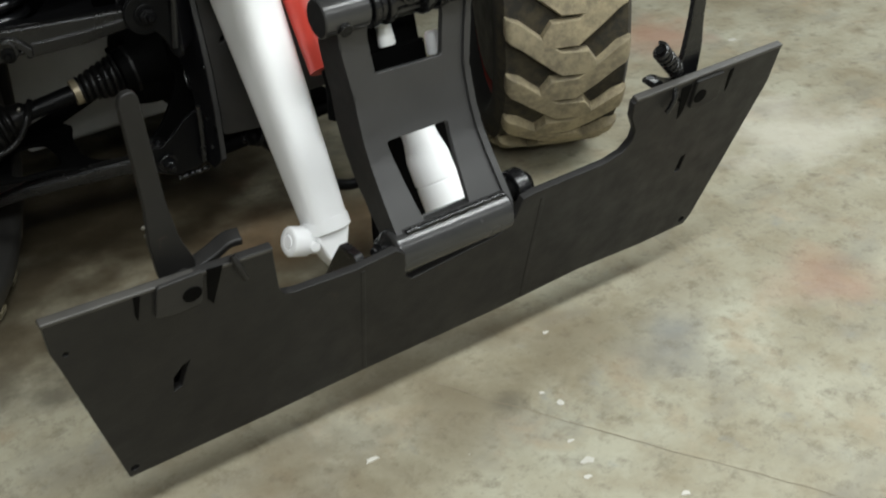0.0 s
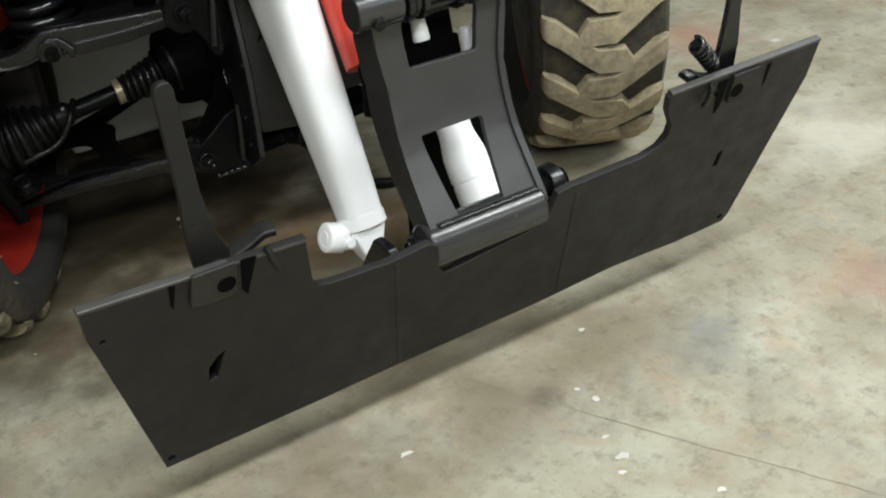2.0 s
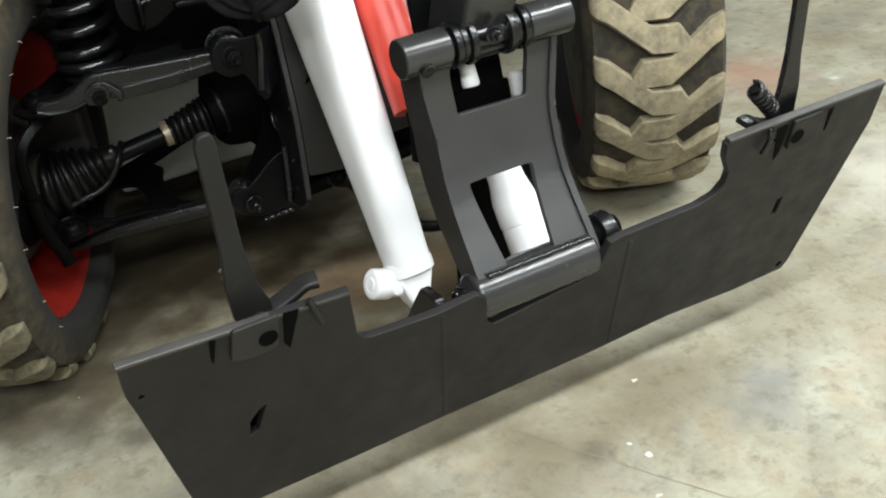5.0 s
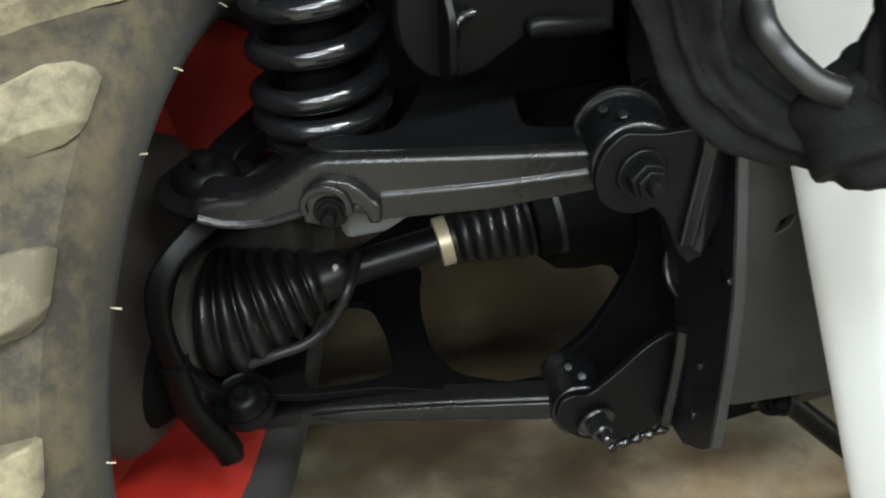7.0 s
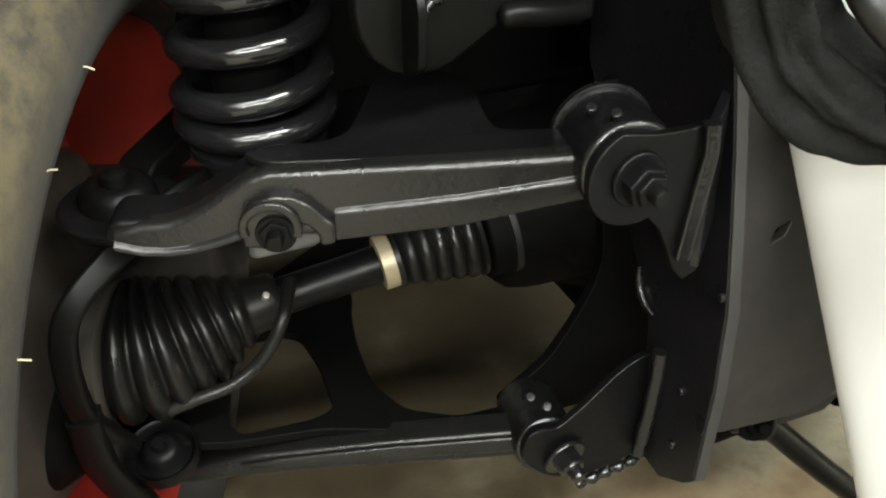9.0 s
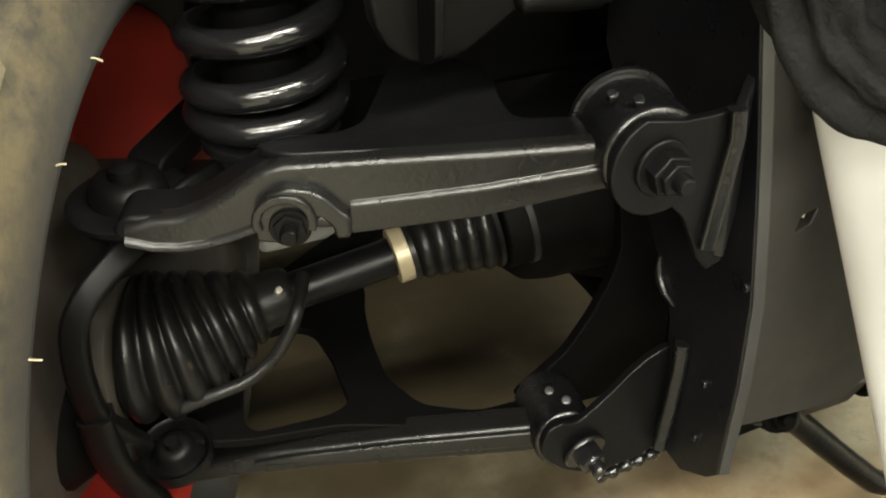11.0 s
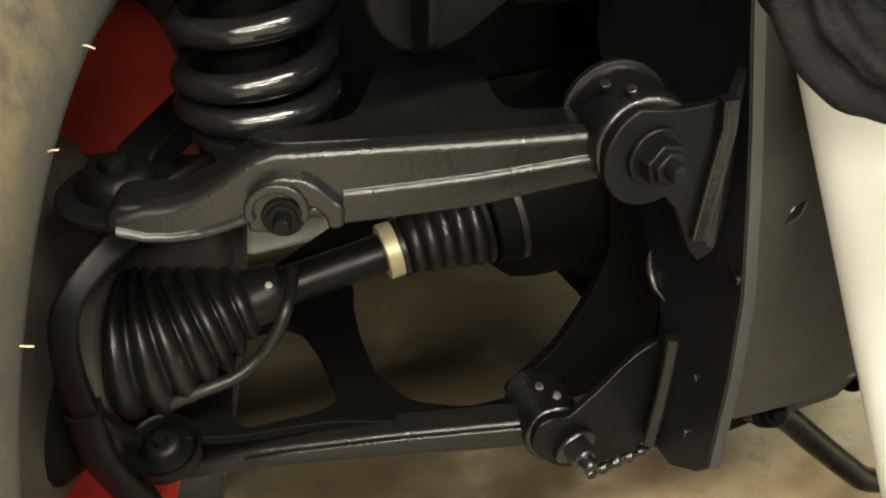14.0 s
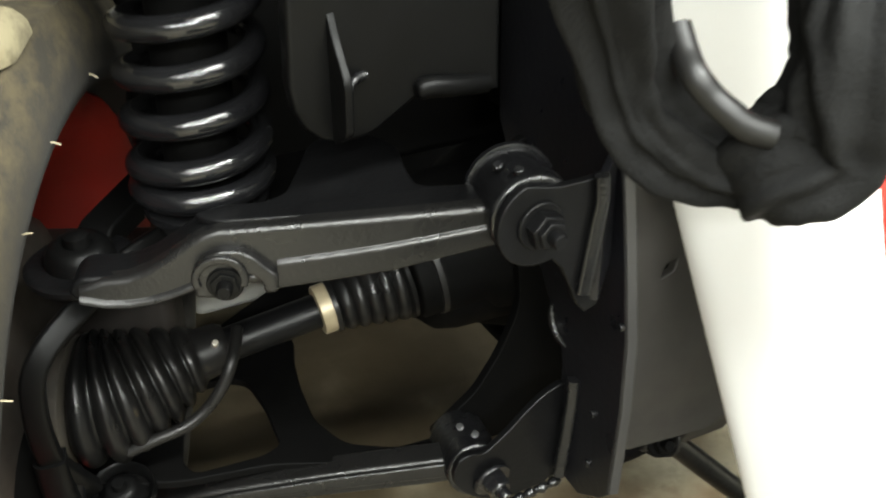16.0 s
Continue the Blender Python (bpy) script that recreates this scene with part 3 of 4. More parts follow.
        bmesh.ops.bisect_plane(bm, geom=bm.verts[:] + bm.edges[:] + bm.faces[:], plane_co=(0, 0, z), plane_no=(0, 0, 1), dist=0.00001)
    for v in bm.verts:
        v.co.y += float(np.interp(v.co.z, heights, fronts)) + 0.007
    return bm


front = lp("front_panel", leaning_panel(), grey_panel, "dusty grey steel front panel with a small slot")
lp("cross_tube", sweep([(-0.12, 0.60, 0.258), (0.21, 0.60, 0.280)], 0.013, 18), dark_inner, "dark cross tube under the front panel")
# unseen block, sized to keep overhead light off the suspension and floor
lp("body", block((1.68, 2.3, 0.60), pose(0.38, 1.75, 1.27), 0.09, 4), dark_inner, "unseen loader body, a block added to shade the suspension from above")
# unseen slab over the left wheel, added to block lamp light
lp("shade_slab", block((0.56, 0.95, 0.05), pose(-0.752, 0.895, 0.985), 0.02), dark_inner, "unseen slab added over the left wheel to shade it")
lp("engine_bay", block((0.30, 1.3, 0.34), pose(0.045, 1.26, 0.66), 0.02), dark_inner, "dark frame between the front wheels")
# empty depth behind the spring, its shade painted as a near-black panel
lp("spring_backdrop", block((0.41, 0.04, 0.72), pose(-0.205, 0.90, 0.79), 0.012), dark_inner, "near-black panel painted as the deep shade behind the spring")
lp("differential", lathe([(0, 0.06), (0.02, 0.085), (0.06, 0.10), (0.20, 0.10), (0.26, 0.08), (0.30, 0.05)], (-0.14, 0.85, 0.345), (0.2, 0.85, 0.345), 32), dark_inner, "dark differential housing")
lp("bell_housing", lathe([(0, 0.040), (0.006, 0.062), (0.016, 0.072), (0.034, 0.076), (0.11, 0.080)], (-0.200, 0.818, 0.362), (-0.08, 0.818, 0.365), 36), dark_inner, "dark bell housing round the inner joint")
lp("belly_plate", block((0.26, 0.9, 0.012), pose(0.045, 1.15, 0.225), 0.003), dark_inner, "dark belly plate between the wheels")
# added pale block in place of the lit floor behind the suspension
lp("pale_block", block((0.42, 0.30, 0.30), pose(-0.09, 1.45, 0.19), 0.012), patch_grey, "pale block added in place of lit floor under the loader")
for x, z in ((-0.068, 0.268), (0.012, 0.275)):
    lp("bolt", hexbolt((x, 0.584, z), (-0.2, -1, 0.5), 0.010, 0.008, 0.014), dark_inner)
# small pale rectangle set low on the front panel
lp("pale_plate", block((0.022, 0.003, 0.034), pose(-0.041, 0.5595, 0.372, 0, 9, 0), 0.001), steel, "small pale rectangle low on the front panel")
lp("bracket", block((0.052, 0.010, 0.036), pose(-0.022, 0.582, 0.272, 25, 0, 0), 0.003), grey_panel, "dusty flat bracket for the hose")
# shade behind the link's lower opening, painted as a near-black sheet
lp("skid_plate", xz(0.445, 0.008, rounded([(0.08, 0.34), (0.07, 0.05), (0.28, 0.04), (0.30, 0.34)], 0.01)), dark_inner, "near-black sheet painted as the shade behind the link")


# upper control arm: front leg in an upright plane from its pivot to the ball joint
def along(a, b, back=0.0):
    """The upright plane through a and b (x, y), pushed back by so many metres: x runs from a to b, y up."""
    d = (Vector(b) - Vector(a)).normalized()
    n = Vector((-d.y, d.x))
    if n.y < 0:
        n = -n
    o = Vector(a) + n * back
    return frame_of((o.x, o.y, 0), (d.x, d.y, 0), (0, 0, 1))


UA, UB = (-0.236, 0.577), (-0.410, 0.647)
uca = lp("upper_control_arm", sheet(rounded([(-0.012, 0.5412), (0.088, 0.5362), (0.186, 0.5325), (0.194, 0.5305), (0.2065, 0.5238), (0.2207, 0.5138), (0.235, 0.505), (0.250, 0.4988), (0.283, 0.499), (0.292, 0.487), (0.279, 0.4765),
                                                (0.242, 0.4765), (0.2216, 0.480), (0.2044, 0.4865), (0.150, 0.494), (0.0, 0.511), (-0.012, 0.513)], 0.006, 3), [], 0.034, along(UA, UB, 0.019), 0.003),
         cup_paint, "black painted steel upper control arm")


def arm_face(stations, back=0.0):
    """The forged face of an arm: an upper band, and a lower band that stands proud of it; stations: (along, top, crease, bottom)."""
    m = along(UA, UB)
    bm, rings = bmesh.new(), []
    for s, top, crease, low in stations:
        sec = [(0.010, top + 0.0006), (0.0022, top + 0.0003), (0.0004, top - 0.0003), (-0.0010, top - 0.0014), (-0.0020, top - 0.0030), (-0.0024, top - 0.0050), (-0.0024, crease + 0.0022), (-0.0034, crease + 0.0014), (-0.0046, crease + 0.0004), (-0.0054, crease - 0.0008), (-0.0057, crease - 0.0026), (-0.0050, low + 0.0016), (-0.0034, low), (0.010, low)]
        rings.append([bm.verts.new(m @ Vector((s, z, b))) for b, z in sec])
    for a, b in zip(rings, rings[1:]):
        for k in range(len(a)):
            bm.faces.new((a[k], a[(k + 1) % len(a)], b[(k + 1) % len(a)], b[k]))
    bm.faces.new(rings[0][::-1])
    bm.faces.new(rings[-1])
    return bm


lp("face_plate", arm_face([(-0.006, 0.5412, 0.5280, 0.5140), (0.0722, 0.5368, 0.5152, 0.4960), (0.1215, 0.5348, 0.5096, 0.4898), (0.1485, 0.5338, 0.5068, 0.4868),
                           (0.1495, 0.5337, 0.4985, 0.4915), (0.186, 0.5322, 0.4975, 0.4915), (0.197, 0.5287, 0.4955, 0.4900), (0.2065, 0.5235, 0.4925, 0.4875), (0.2207, 0.5136, 0.4870, 0.4825), (0.235, 0.5048, 0.4830, 0.4785), (0.250, 0.4990, 0.4812, 0.4768), (0.266, 0.4980, 0.4818, 0.4775), (0.282, 0.4930, 0.4860, 0.4820)]), arm_paint, under=uca)
# forked lug with its bolt
lug = [(0.2044, 0.4862), (0.2040, 0.5058), (0.1960, 0.5165), (0.1845, 0.5215), (0.1718, 0.5200), (0.1627, 0.5145), (0.1537, 0.5047), (0.1483, 0.5005), (0.1490, 0.4872), (0.1581, 0.4862), (0.1592, 0.4951), (0.1667, 0.5025), (0.1735, 0.4985), (0.1775, 0.4915), (0.1881, 0.4842)]
lp("lug", sheet(rounded(lug, 0.003, 3), [], 0.012, along(UA, UB, -0.004), 0.0022), arm_paint, under=uca)
lp("lug_rim", strap([along(UA, UB, -0.0105) @ Vector((0.1855 + 0.0150 * math.cos(radians(a)) * (1.15 if a < 90 else 1.0), 0.5005 + 0.0150 * math.sin(radians(a)), 0)) for a in range(200, -21, -11)], 0.0055, 0.005, (-0.3727, -0.9280, 0)), arm_paint, under=uca)


def on(a, b, s, z, back):
    return along(a, b, back) @ Vector((s, z, 0))


OUT = Vector((-0.3727, -0.9280, 0))  # outward from the front face of the arms
p = on(UA, UB, 0.1835, 0.4965, -0.0085)
lp("bolt", hexbolt(p, OUT, 0.0100, 0.003, 0.0125), bump_paint, under=uca)
# pivot bush behind its bracket
lp("bush", rod((-0.2178, 0.5585, 0.5338), (-0.2065, 0.614, 0.5308), 0.0312, 0.004, 36), black_gloss, under=uca)
lp("bush_rim", lathe([(0, 0.030), (0.001, 0.0335), (0.006, 0.0335), (0.007, 0.030)], (-0.2075, 0.609, 0.5312), (-0.2054, 0.62, 0.5305), 36), black_gloss, under=uca)
for q in ((-0.2305, 0.588, 0.5610), (-0.2235, 0.572, 0.5630)):
    lp("rivet", rod(q, (q[0] - 0.001, q[1] - 0.002, q[2] + 0.0050), 0.0036, 0.001, 10), black_gloss, under=uca)
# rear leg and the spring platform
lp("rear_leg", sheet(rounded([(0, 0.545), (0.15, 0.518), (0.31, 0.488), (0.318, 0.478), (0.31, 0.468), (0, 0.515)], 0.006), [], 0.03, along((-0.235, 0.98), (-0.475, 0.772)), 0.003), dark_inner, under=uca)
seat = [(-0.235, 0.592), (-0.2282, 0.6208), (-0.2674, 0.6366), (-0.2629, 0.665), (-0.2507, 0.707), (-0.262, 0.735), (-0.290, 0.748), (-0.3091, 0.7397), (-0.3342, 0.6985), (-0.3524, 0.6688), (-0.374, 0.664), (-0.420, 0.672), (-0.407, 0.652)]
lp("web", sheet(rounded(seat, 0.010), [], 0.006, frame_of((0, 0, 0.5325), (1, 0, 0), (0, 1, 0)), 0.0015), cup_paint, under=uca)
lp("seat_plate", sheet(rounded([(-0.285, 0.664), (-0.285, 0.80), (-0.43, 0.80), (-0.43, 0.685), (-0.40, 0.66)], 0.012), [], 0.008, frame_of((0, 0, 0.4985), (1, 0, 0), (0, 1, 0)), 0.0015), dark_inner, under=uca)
lp("spring_seat", lathe([(0, 0.042), (0.004, 0.046), (0.010, 0.046), (0.013, 0.042)], (-0.391, 0.742, 0.499), (-0.391, 0.742, 0.56), 36), black_gloss, under=uca)
# ball joint at the outer end
lp("ball_joint", lathe([(0, 0.030), (0.003, 0.036), (0.013, 0.0375), (0.016, 0.0355), (0.013, 0.032), (0.008, 0.0295), (0.012, 0.0265), (0.024, 0.0245), (0.030, 0.020), (0.032, 0.013), (0.030, 0.010), (0.037, 0.009), (0.039, 0.005), (0.039, 0.0)], (-0.486, 0.748, 0.462), (-0.490, 0.742, 0.60), 36), bump_paint,
   "upper ball joint with a black cap", under=uca)
lp("retaining_ring", lathe([(0, 0.037), (0.003, 0.041), (0.007, 0.041), (0.010, 0.037)], (-0.4863, 0.748, 0.468), (-0.490, 0.742, 0.60), 32), cup_paint, under=uca)

# lower control arm: front bar, plan plate with two openings, bush and bolts
LA, LB = (-0.234, 0.653), (-0.416, 0.737)
lca = lp("lower_control_arm", sheet(rounded([(-0.005, 0.262), (0.105, 0.248), (0.212, 0.231), (0.240, 0.222), (0.275, 0.211), (0.30, 0.205), (0.30, 0.196), (0.272, 0.198), (0.218, 0.209), (0.150, 0.218), (0.019, 0.232), (-0.005, 0.236)], 0.006, 3),
                                    [], 0.026, along(LA, LB, 0.013), 0.004), arm_paint, "black painted steel lower control arm")
lp("bead", sheet(rounded([(-0.002, 0.259), (0.105, 0.2455), (0.190, 0.2315), (0.222, 0.2235), (0.190, 0.2225), (0.105, 0.233), (-0.002, 0.2445)], 0.003, 3), [], 0.006, along(LA, LB, -0.001), 0.002), arm_paint, under=lca)
plan = [(-0.232, 0.672), (-0.300, 0.700), (-0.368, 0.730), (-0.440, 0.742), (-0.500, 0.765), (-0.525, 0.80), (-0.50, 0.845), (-0.44, 0.89), (-0.36, 0.950), (-0.215, 1.045), (-0.190, 1.02), (-0.300, 0.935), (-0.285, 0.90),
        (-0.297, 0.870), (-0.307, 0.825), (-0.313, 0.770), (-0.300, 0.728), (-0.262, 0.703), (-0.222, 0.702)]
window = rounded([(-0.370, 0.745), (-0.352, 0.752), (-0.347, 0.812), (-0.350, 0.855), (-0.366, 0.868), (-0.400, 0.868), (-0.416, 0.835), (-0.436, 0.765), (-0.430, 0.748)], 0.010)
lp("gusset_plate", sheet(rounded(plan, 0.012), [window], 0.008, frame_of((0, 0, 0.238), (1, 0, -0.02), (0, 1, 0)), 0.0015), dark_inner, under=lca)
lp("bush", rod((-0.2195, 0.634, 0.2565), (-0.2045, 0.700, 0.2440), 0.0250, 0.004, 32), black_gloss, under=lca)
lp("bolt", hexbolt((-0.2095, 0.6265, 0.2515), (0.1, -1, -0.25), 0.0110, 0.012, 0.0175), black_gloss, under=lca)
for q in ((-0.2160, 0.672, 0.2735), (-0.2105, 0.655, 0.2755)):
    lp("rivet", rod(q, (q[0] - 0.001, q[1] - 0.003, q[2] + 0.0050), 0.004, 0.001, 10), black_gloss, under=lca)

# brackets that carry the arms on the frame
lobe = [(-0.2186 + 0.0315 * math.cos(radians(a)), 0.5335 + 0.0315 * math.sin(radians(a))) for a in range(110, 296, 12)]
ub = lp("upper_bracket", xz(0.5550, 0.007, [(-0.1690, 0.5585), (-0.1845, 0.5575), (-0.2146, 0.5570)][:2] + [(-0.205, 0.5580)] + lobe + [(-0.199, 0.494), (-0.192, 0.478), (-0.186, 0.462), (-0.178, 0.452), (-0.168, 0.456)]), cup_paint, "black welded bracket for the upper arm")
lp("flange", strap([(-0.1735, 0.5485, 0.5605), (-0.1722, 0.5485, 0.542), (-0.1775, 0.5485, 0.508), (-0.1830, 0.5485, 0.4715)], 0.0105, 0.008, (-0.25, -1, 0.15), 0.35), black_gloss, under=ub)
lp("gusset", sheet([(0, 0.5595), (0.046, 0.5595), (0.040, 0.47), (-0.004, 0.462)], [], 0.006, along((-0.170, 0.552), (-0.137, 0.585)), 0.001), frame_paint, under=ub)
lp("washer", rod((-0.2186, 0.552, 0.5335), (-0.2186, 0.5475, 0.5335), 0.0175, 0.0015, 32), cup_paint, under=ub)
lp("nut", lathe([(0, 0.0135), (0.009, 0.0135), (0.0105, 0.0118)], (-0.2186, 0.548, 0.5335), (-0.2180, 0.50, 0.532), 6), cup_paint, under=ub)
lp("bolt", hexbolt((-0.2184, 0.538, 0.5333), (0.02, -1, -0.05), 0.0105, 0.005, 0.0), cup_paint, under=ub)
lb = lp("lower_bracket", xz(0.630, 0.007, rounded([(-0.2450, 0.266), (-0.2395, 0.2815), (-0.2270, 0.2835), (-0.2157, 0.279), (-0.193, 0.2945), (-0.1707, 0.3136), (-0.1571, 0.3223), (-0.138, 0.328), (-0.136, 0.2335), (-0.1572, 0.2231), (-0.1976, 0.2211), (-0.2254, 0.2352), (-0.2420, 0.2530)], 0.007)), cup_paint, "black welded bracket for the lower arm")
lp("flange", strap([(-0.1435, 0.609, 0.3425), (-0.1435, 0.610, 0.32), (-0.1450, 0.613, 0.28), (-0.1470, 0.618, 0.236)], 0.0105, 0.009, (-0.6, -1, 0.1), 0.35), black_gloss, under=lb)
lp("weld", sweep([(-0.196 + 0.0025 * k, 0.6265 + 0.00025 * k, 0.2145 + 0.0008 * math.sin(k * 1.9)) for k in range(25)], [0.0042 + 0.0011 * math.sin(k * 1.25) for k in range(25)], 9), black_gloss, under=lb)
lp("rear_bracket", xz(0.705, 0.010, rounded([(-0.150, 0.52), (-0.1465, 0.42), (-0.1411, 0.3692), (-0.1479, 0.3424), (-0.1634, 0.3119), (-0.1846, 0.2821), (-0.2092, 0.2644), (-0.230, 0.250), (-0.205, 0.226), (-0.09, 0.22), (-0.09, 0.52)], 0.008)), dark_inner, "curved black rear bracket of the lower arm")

# drive shaft with its two rubber boots
A0, A1 = Vector((-0.600, 0.812, 0.300)), Vector((-0.120, 0.772, 0.383))
sh_dir = (A1 - A0).normalized()


def on_axle(x):
    return A0 + sh_dir * ((x - A0.x) / sh_dir.x)


axle = lp("drive_shaft", rod(on_axle(-0.46), on_axle(-0.22), 0.0155, 0.002, 24), cup_paint, "black drive shaft with pleated rubber boots")
WHEEL_AXIS = Vector((0.893, -0.449, 0.0))
lp("outer_boot", bent_boot(on_axle(-0.502), WHEEL_AXIS, on_axle(-0.402), sh_dir, [(0.0, 0.056), (0.25, 0.0585), (0.6, 0.047), (1.0, 0.026)], 7, 0.013), rubber, "large pleated rubber boot", axle)
lp("boot_clamp", lathe([(0, 0.050), (0.002, 0.0545), (0.013, 0.0545), (0.016, 0.050)], on_axle(-0.502) - WHEEL_AXIS * 0.016, on_axle(-0.502), 36), dusty_rubber, under=axle)
lp("boot_neck", lathe([(0, 0.026), (0.004, 0.023), (0.022, 0.022), (0.028, 0.018)], on_axle(-0.405), on_axle(-0.30), 28), rubber, under=axle)
lp("clamp_screw", rod(on_axle(-0.392) + Vector((0, -0.014, 0.014)), on_axle(-0.392) + Vector((0, -0.020, 0.021)), 0.003, 0.001, 10), dull_steel, under=axle)
lp("steel_band", lathe([(0, 0.0205), (0.001, 0.0225), (0.012, 0.0225), (0.013, 0.0205)], on_axle(-0.297), on_axle(-0.2), 30), band_metal, "tan steel band", axle)
lp("inner_boot", bellows(on_axle(-0.285), on_axle(-0.215), 0.0245, 0.037, 5, 0.0045), rubber, "small pleated rubber boot", axle)
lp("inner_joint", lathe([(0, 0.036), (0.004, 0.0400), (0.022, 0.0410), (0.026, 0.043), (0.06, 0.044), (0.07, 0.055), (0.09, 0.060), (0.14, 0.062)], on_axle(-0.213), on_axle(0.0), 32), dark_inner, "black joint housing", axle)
lp("joint_band", lathe([(0, 0.0405), (0.001, 0.0422), (0.008, 0.0422), (0.009, 0.0405)], on_axle(-0.195), on_axle(0.0), 32), hose_rubber, under=axle)

# steering knuckle: hooked arm round the outer boot
kn = lp("steering_knuckle", strap(smooth([(-0.425, 0.756, 0.476), (-0.455, 0.742, 0.471), (-0.478, 0.728, 0.463), (-0.502, 0.714, 0.454), (-0.524, 0.704, 0.441), (-0.538, 0.699, 0.422), (-0.5425, 0.699, 0.396), (-0.5425, 0.703, 0.366), (-0.539, 0.712, 0.336), (-0.528, 0.728, 0.303), (-0.514, 0.748, 0.268)], 5), 0.0180, 0.011, (-0.2, -1, 0.35), 0.3),
        bump_paint, "black cast steering knuckle round the drive shaft")
lp("hub", lathe([(0, 0.085), (0.02, 0.088), (0.05, 0.080), (0.06, 0.068)], (-0.60, 0.81, 0.302), (-0.51, 0.806, 0.320), 32), dark_inner, under=kn)
# added dark block: keeps the red rim from showing past the boot
lp("boot_backing", block((0.13, 0.05, 0.11), pose(-0.462, 0.875, 0.372, 0, 0, -26), 0.012), rust, "dark brown block added behind the outer boot", kn)
lp("lower_ball_joint", lathe([(0, 0.022), (0.003, 0.0275), (0.012, 0.0285), (0.016, 0.0275), (0.014, 0.0245), (0.005, 0.0215), (0.008, 0.0165), (0.017, 0.0145), (0.020, 0.010), (0.020, 0.006), (0.026, 0.005), (0.026, 0.0)], (-0.489, 0.755, 0.240), (-0.500, 0.738, 0.31), 30), bump_paint, under=kn)
lp("lower_cap", rod((-0.534, 0.735, 0.268), (-0.529, 0.741, 0.302), 0.0135, 0.004, 20), cup_paint, under=kn)
lp("tie_lug", strap(smooth([(-0.5405, 0.712, 0.338), (-0.538, 0.722, 0.292), (-0.529, 0.735, 0.252), (-0.517, 0.745, 0.216), (-0.511, 0.750, 0.192)], 4), 0.024, 0.018, (-0.2, -1, 0.35), 0.35), bump_paint, under=kn)
lp("brake_pipe", sweep(smooth([(-0.372, 0.775, 0.365), (-0.386, 0.750, 0.352), (-0.397, 0.745, 0.334), (-0.412, 0.745, 0.316), (-0.432, 0.745, 0.304), (-0.460, 0.748, 0.297), (-0.480, 0.752, 0.290)], 5), 0.0052, 12), rubber, under=kn)

# coil spring over the damper
S0, S1 = Vector((-0.391, 0.742, 0.510)), Vector((-0.386, 0.742, 0.86))


def coil(turns, pitch, r, wire, start=0.0):
    axis = (S1 - S0).normalized()
    side = axis.orthogonal().normalized()
    up = axis.cross(side)
    pts, h, a = [], 0.0, start
    n = int(turns * 40)
    for k in range(n):
        u = k / 40
        p = pitch * (0.46 if u < 1.1 else 1.0)
        pts.append(S0 + axis * (wire + h) + side * r * math.cos(a) + up * r * math.sin(a))
        h += p / 40
        a += 2 * math.pi / 40
    return sweep(pts, wire, 18)


spring = lp("coil_spring", coil(9.5, 0.0345, 0.0450, 0.0093, 0.6), spring_paint, "glossy black coil spring")
lp("damper", rod(S0 - Vector((0, 0, 0.01)), S1, 0.027, 0.003, 28), dark_inner, "black damper tube", spring)

# bump stop bracket: rounded cup with a rib and a small hook
cup = [(-0.345, 0.85), (-0.353, 0.622), (-0.3505, 0.606), (-0.3437, 0.592), (-0.333, 0.582), (-0.318, 0.577), (-0.304, 0.578), (-0.2943, 0.581), (-0.2794, 0.590), (-0.2645, 0.599), (-0.250, 0.600), (-0.2145, 0.594), (-0.200, 0.594), (-0.200, 0.85)]
bp = lp("bump_bracket", xz(0.648, 0.016, cup, [], 0.004), bump_paint, "black bump stop bracket with a rounded end")
lp("stub_arm", sweep(smooth([(-0.266, 0.640, 0.605), (-0.255, 0.637, 0.6070), (-0.236, 0.638, 0.604), (-0.210, 0.643, 0.600)], 5), [0.003, 0.006] + [0.0078] * 14, 12), bump_paint, under=bp)
lp("rib", yz(-0.3225, 0.006, rounded([(0.668, 0.72), (0.632, 0.652), (0.614, 0.628), (0.616, 0.592), (0.640, 0.578), (0.668, 0.60)], 0.006)), bump_paint, under=bp)
lp("weld", sweep(smooth([(-0.3215, 0.6185, 0.6235), (-0.3150, 0.6260, 0.6255), (-0.3080, 0.6330, 0.6250), (-0.3020, 0.6380, 0.6235)], 4), [0.0026 + 0.0011 * math.sin(k * 2.1) for k in range(13)], 9), black_gloss, under=bp)
lp("weld_end", sweep(smooth([(-0.3150, 0.6300, 0.6215), (-0.3145, 0.6320, 0.612), (-0.3150, 0.6345, 0.604)], 4), 0.0016, 7), dark_inner, under=bp)

# ---- front linkage ----
# white boom leg: flat oval section, deeper towards the top, with a collar, a clevis and a pin
def boom_leg():
    b, t = Vector((-0.0671, 0.3454, 0.20)), Vector((-0.0860, 0.5077, 0.60))
    d = (t - b).normalized()
    across = (Vector((1, 0, 0)) - d * d.x).normalized()
    deep = d.cross(across)

    def loft(rows, power=2.5, seg=44):
        bm, rings = bmesh.new(), []
        for k, a, h in rows:
            row = []
            for j in range(seg):
                g = 2 * math.pi * j / seg
                c, s = math.cos(g), math.sin(g)
                row.append(bm.verts.new(b + d * k + across * a * math.copysign(abs(c) ** (2 / power), c) + deep * h * math.copysign(abs(s) ** (2 / power), s)))
            rings.append(row)
        for p, q in zip(rings, rings[1:]):
            for j in range(seg):
                bm.faces.new((p[j], p[(j + 1) % seg], q[(j + 1) % seg], q[j]))
        bm.faces.new(rings[0][::-1])
        bm.faces.new(rings[-1])
        return bm

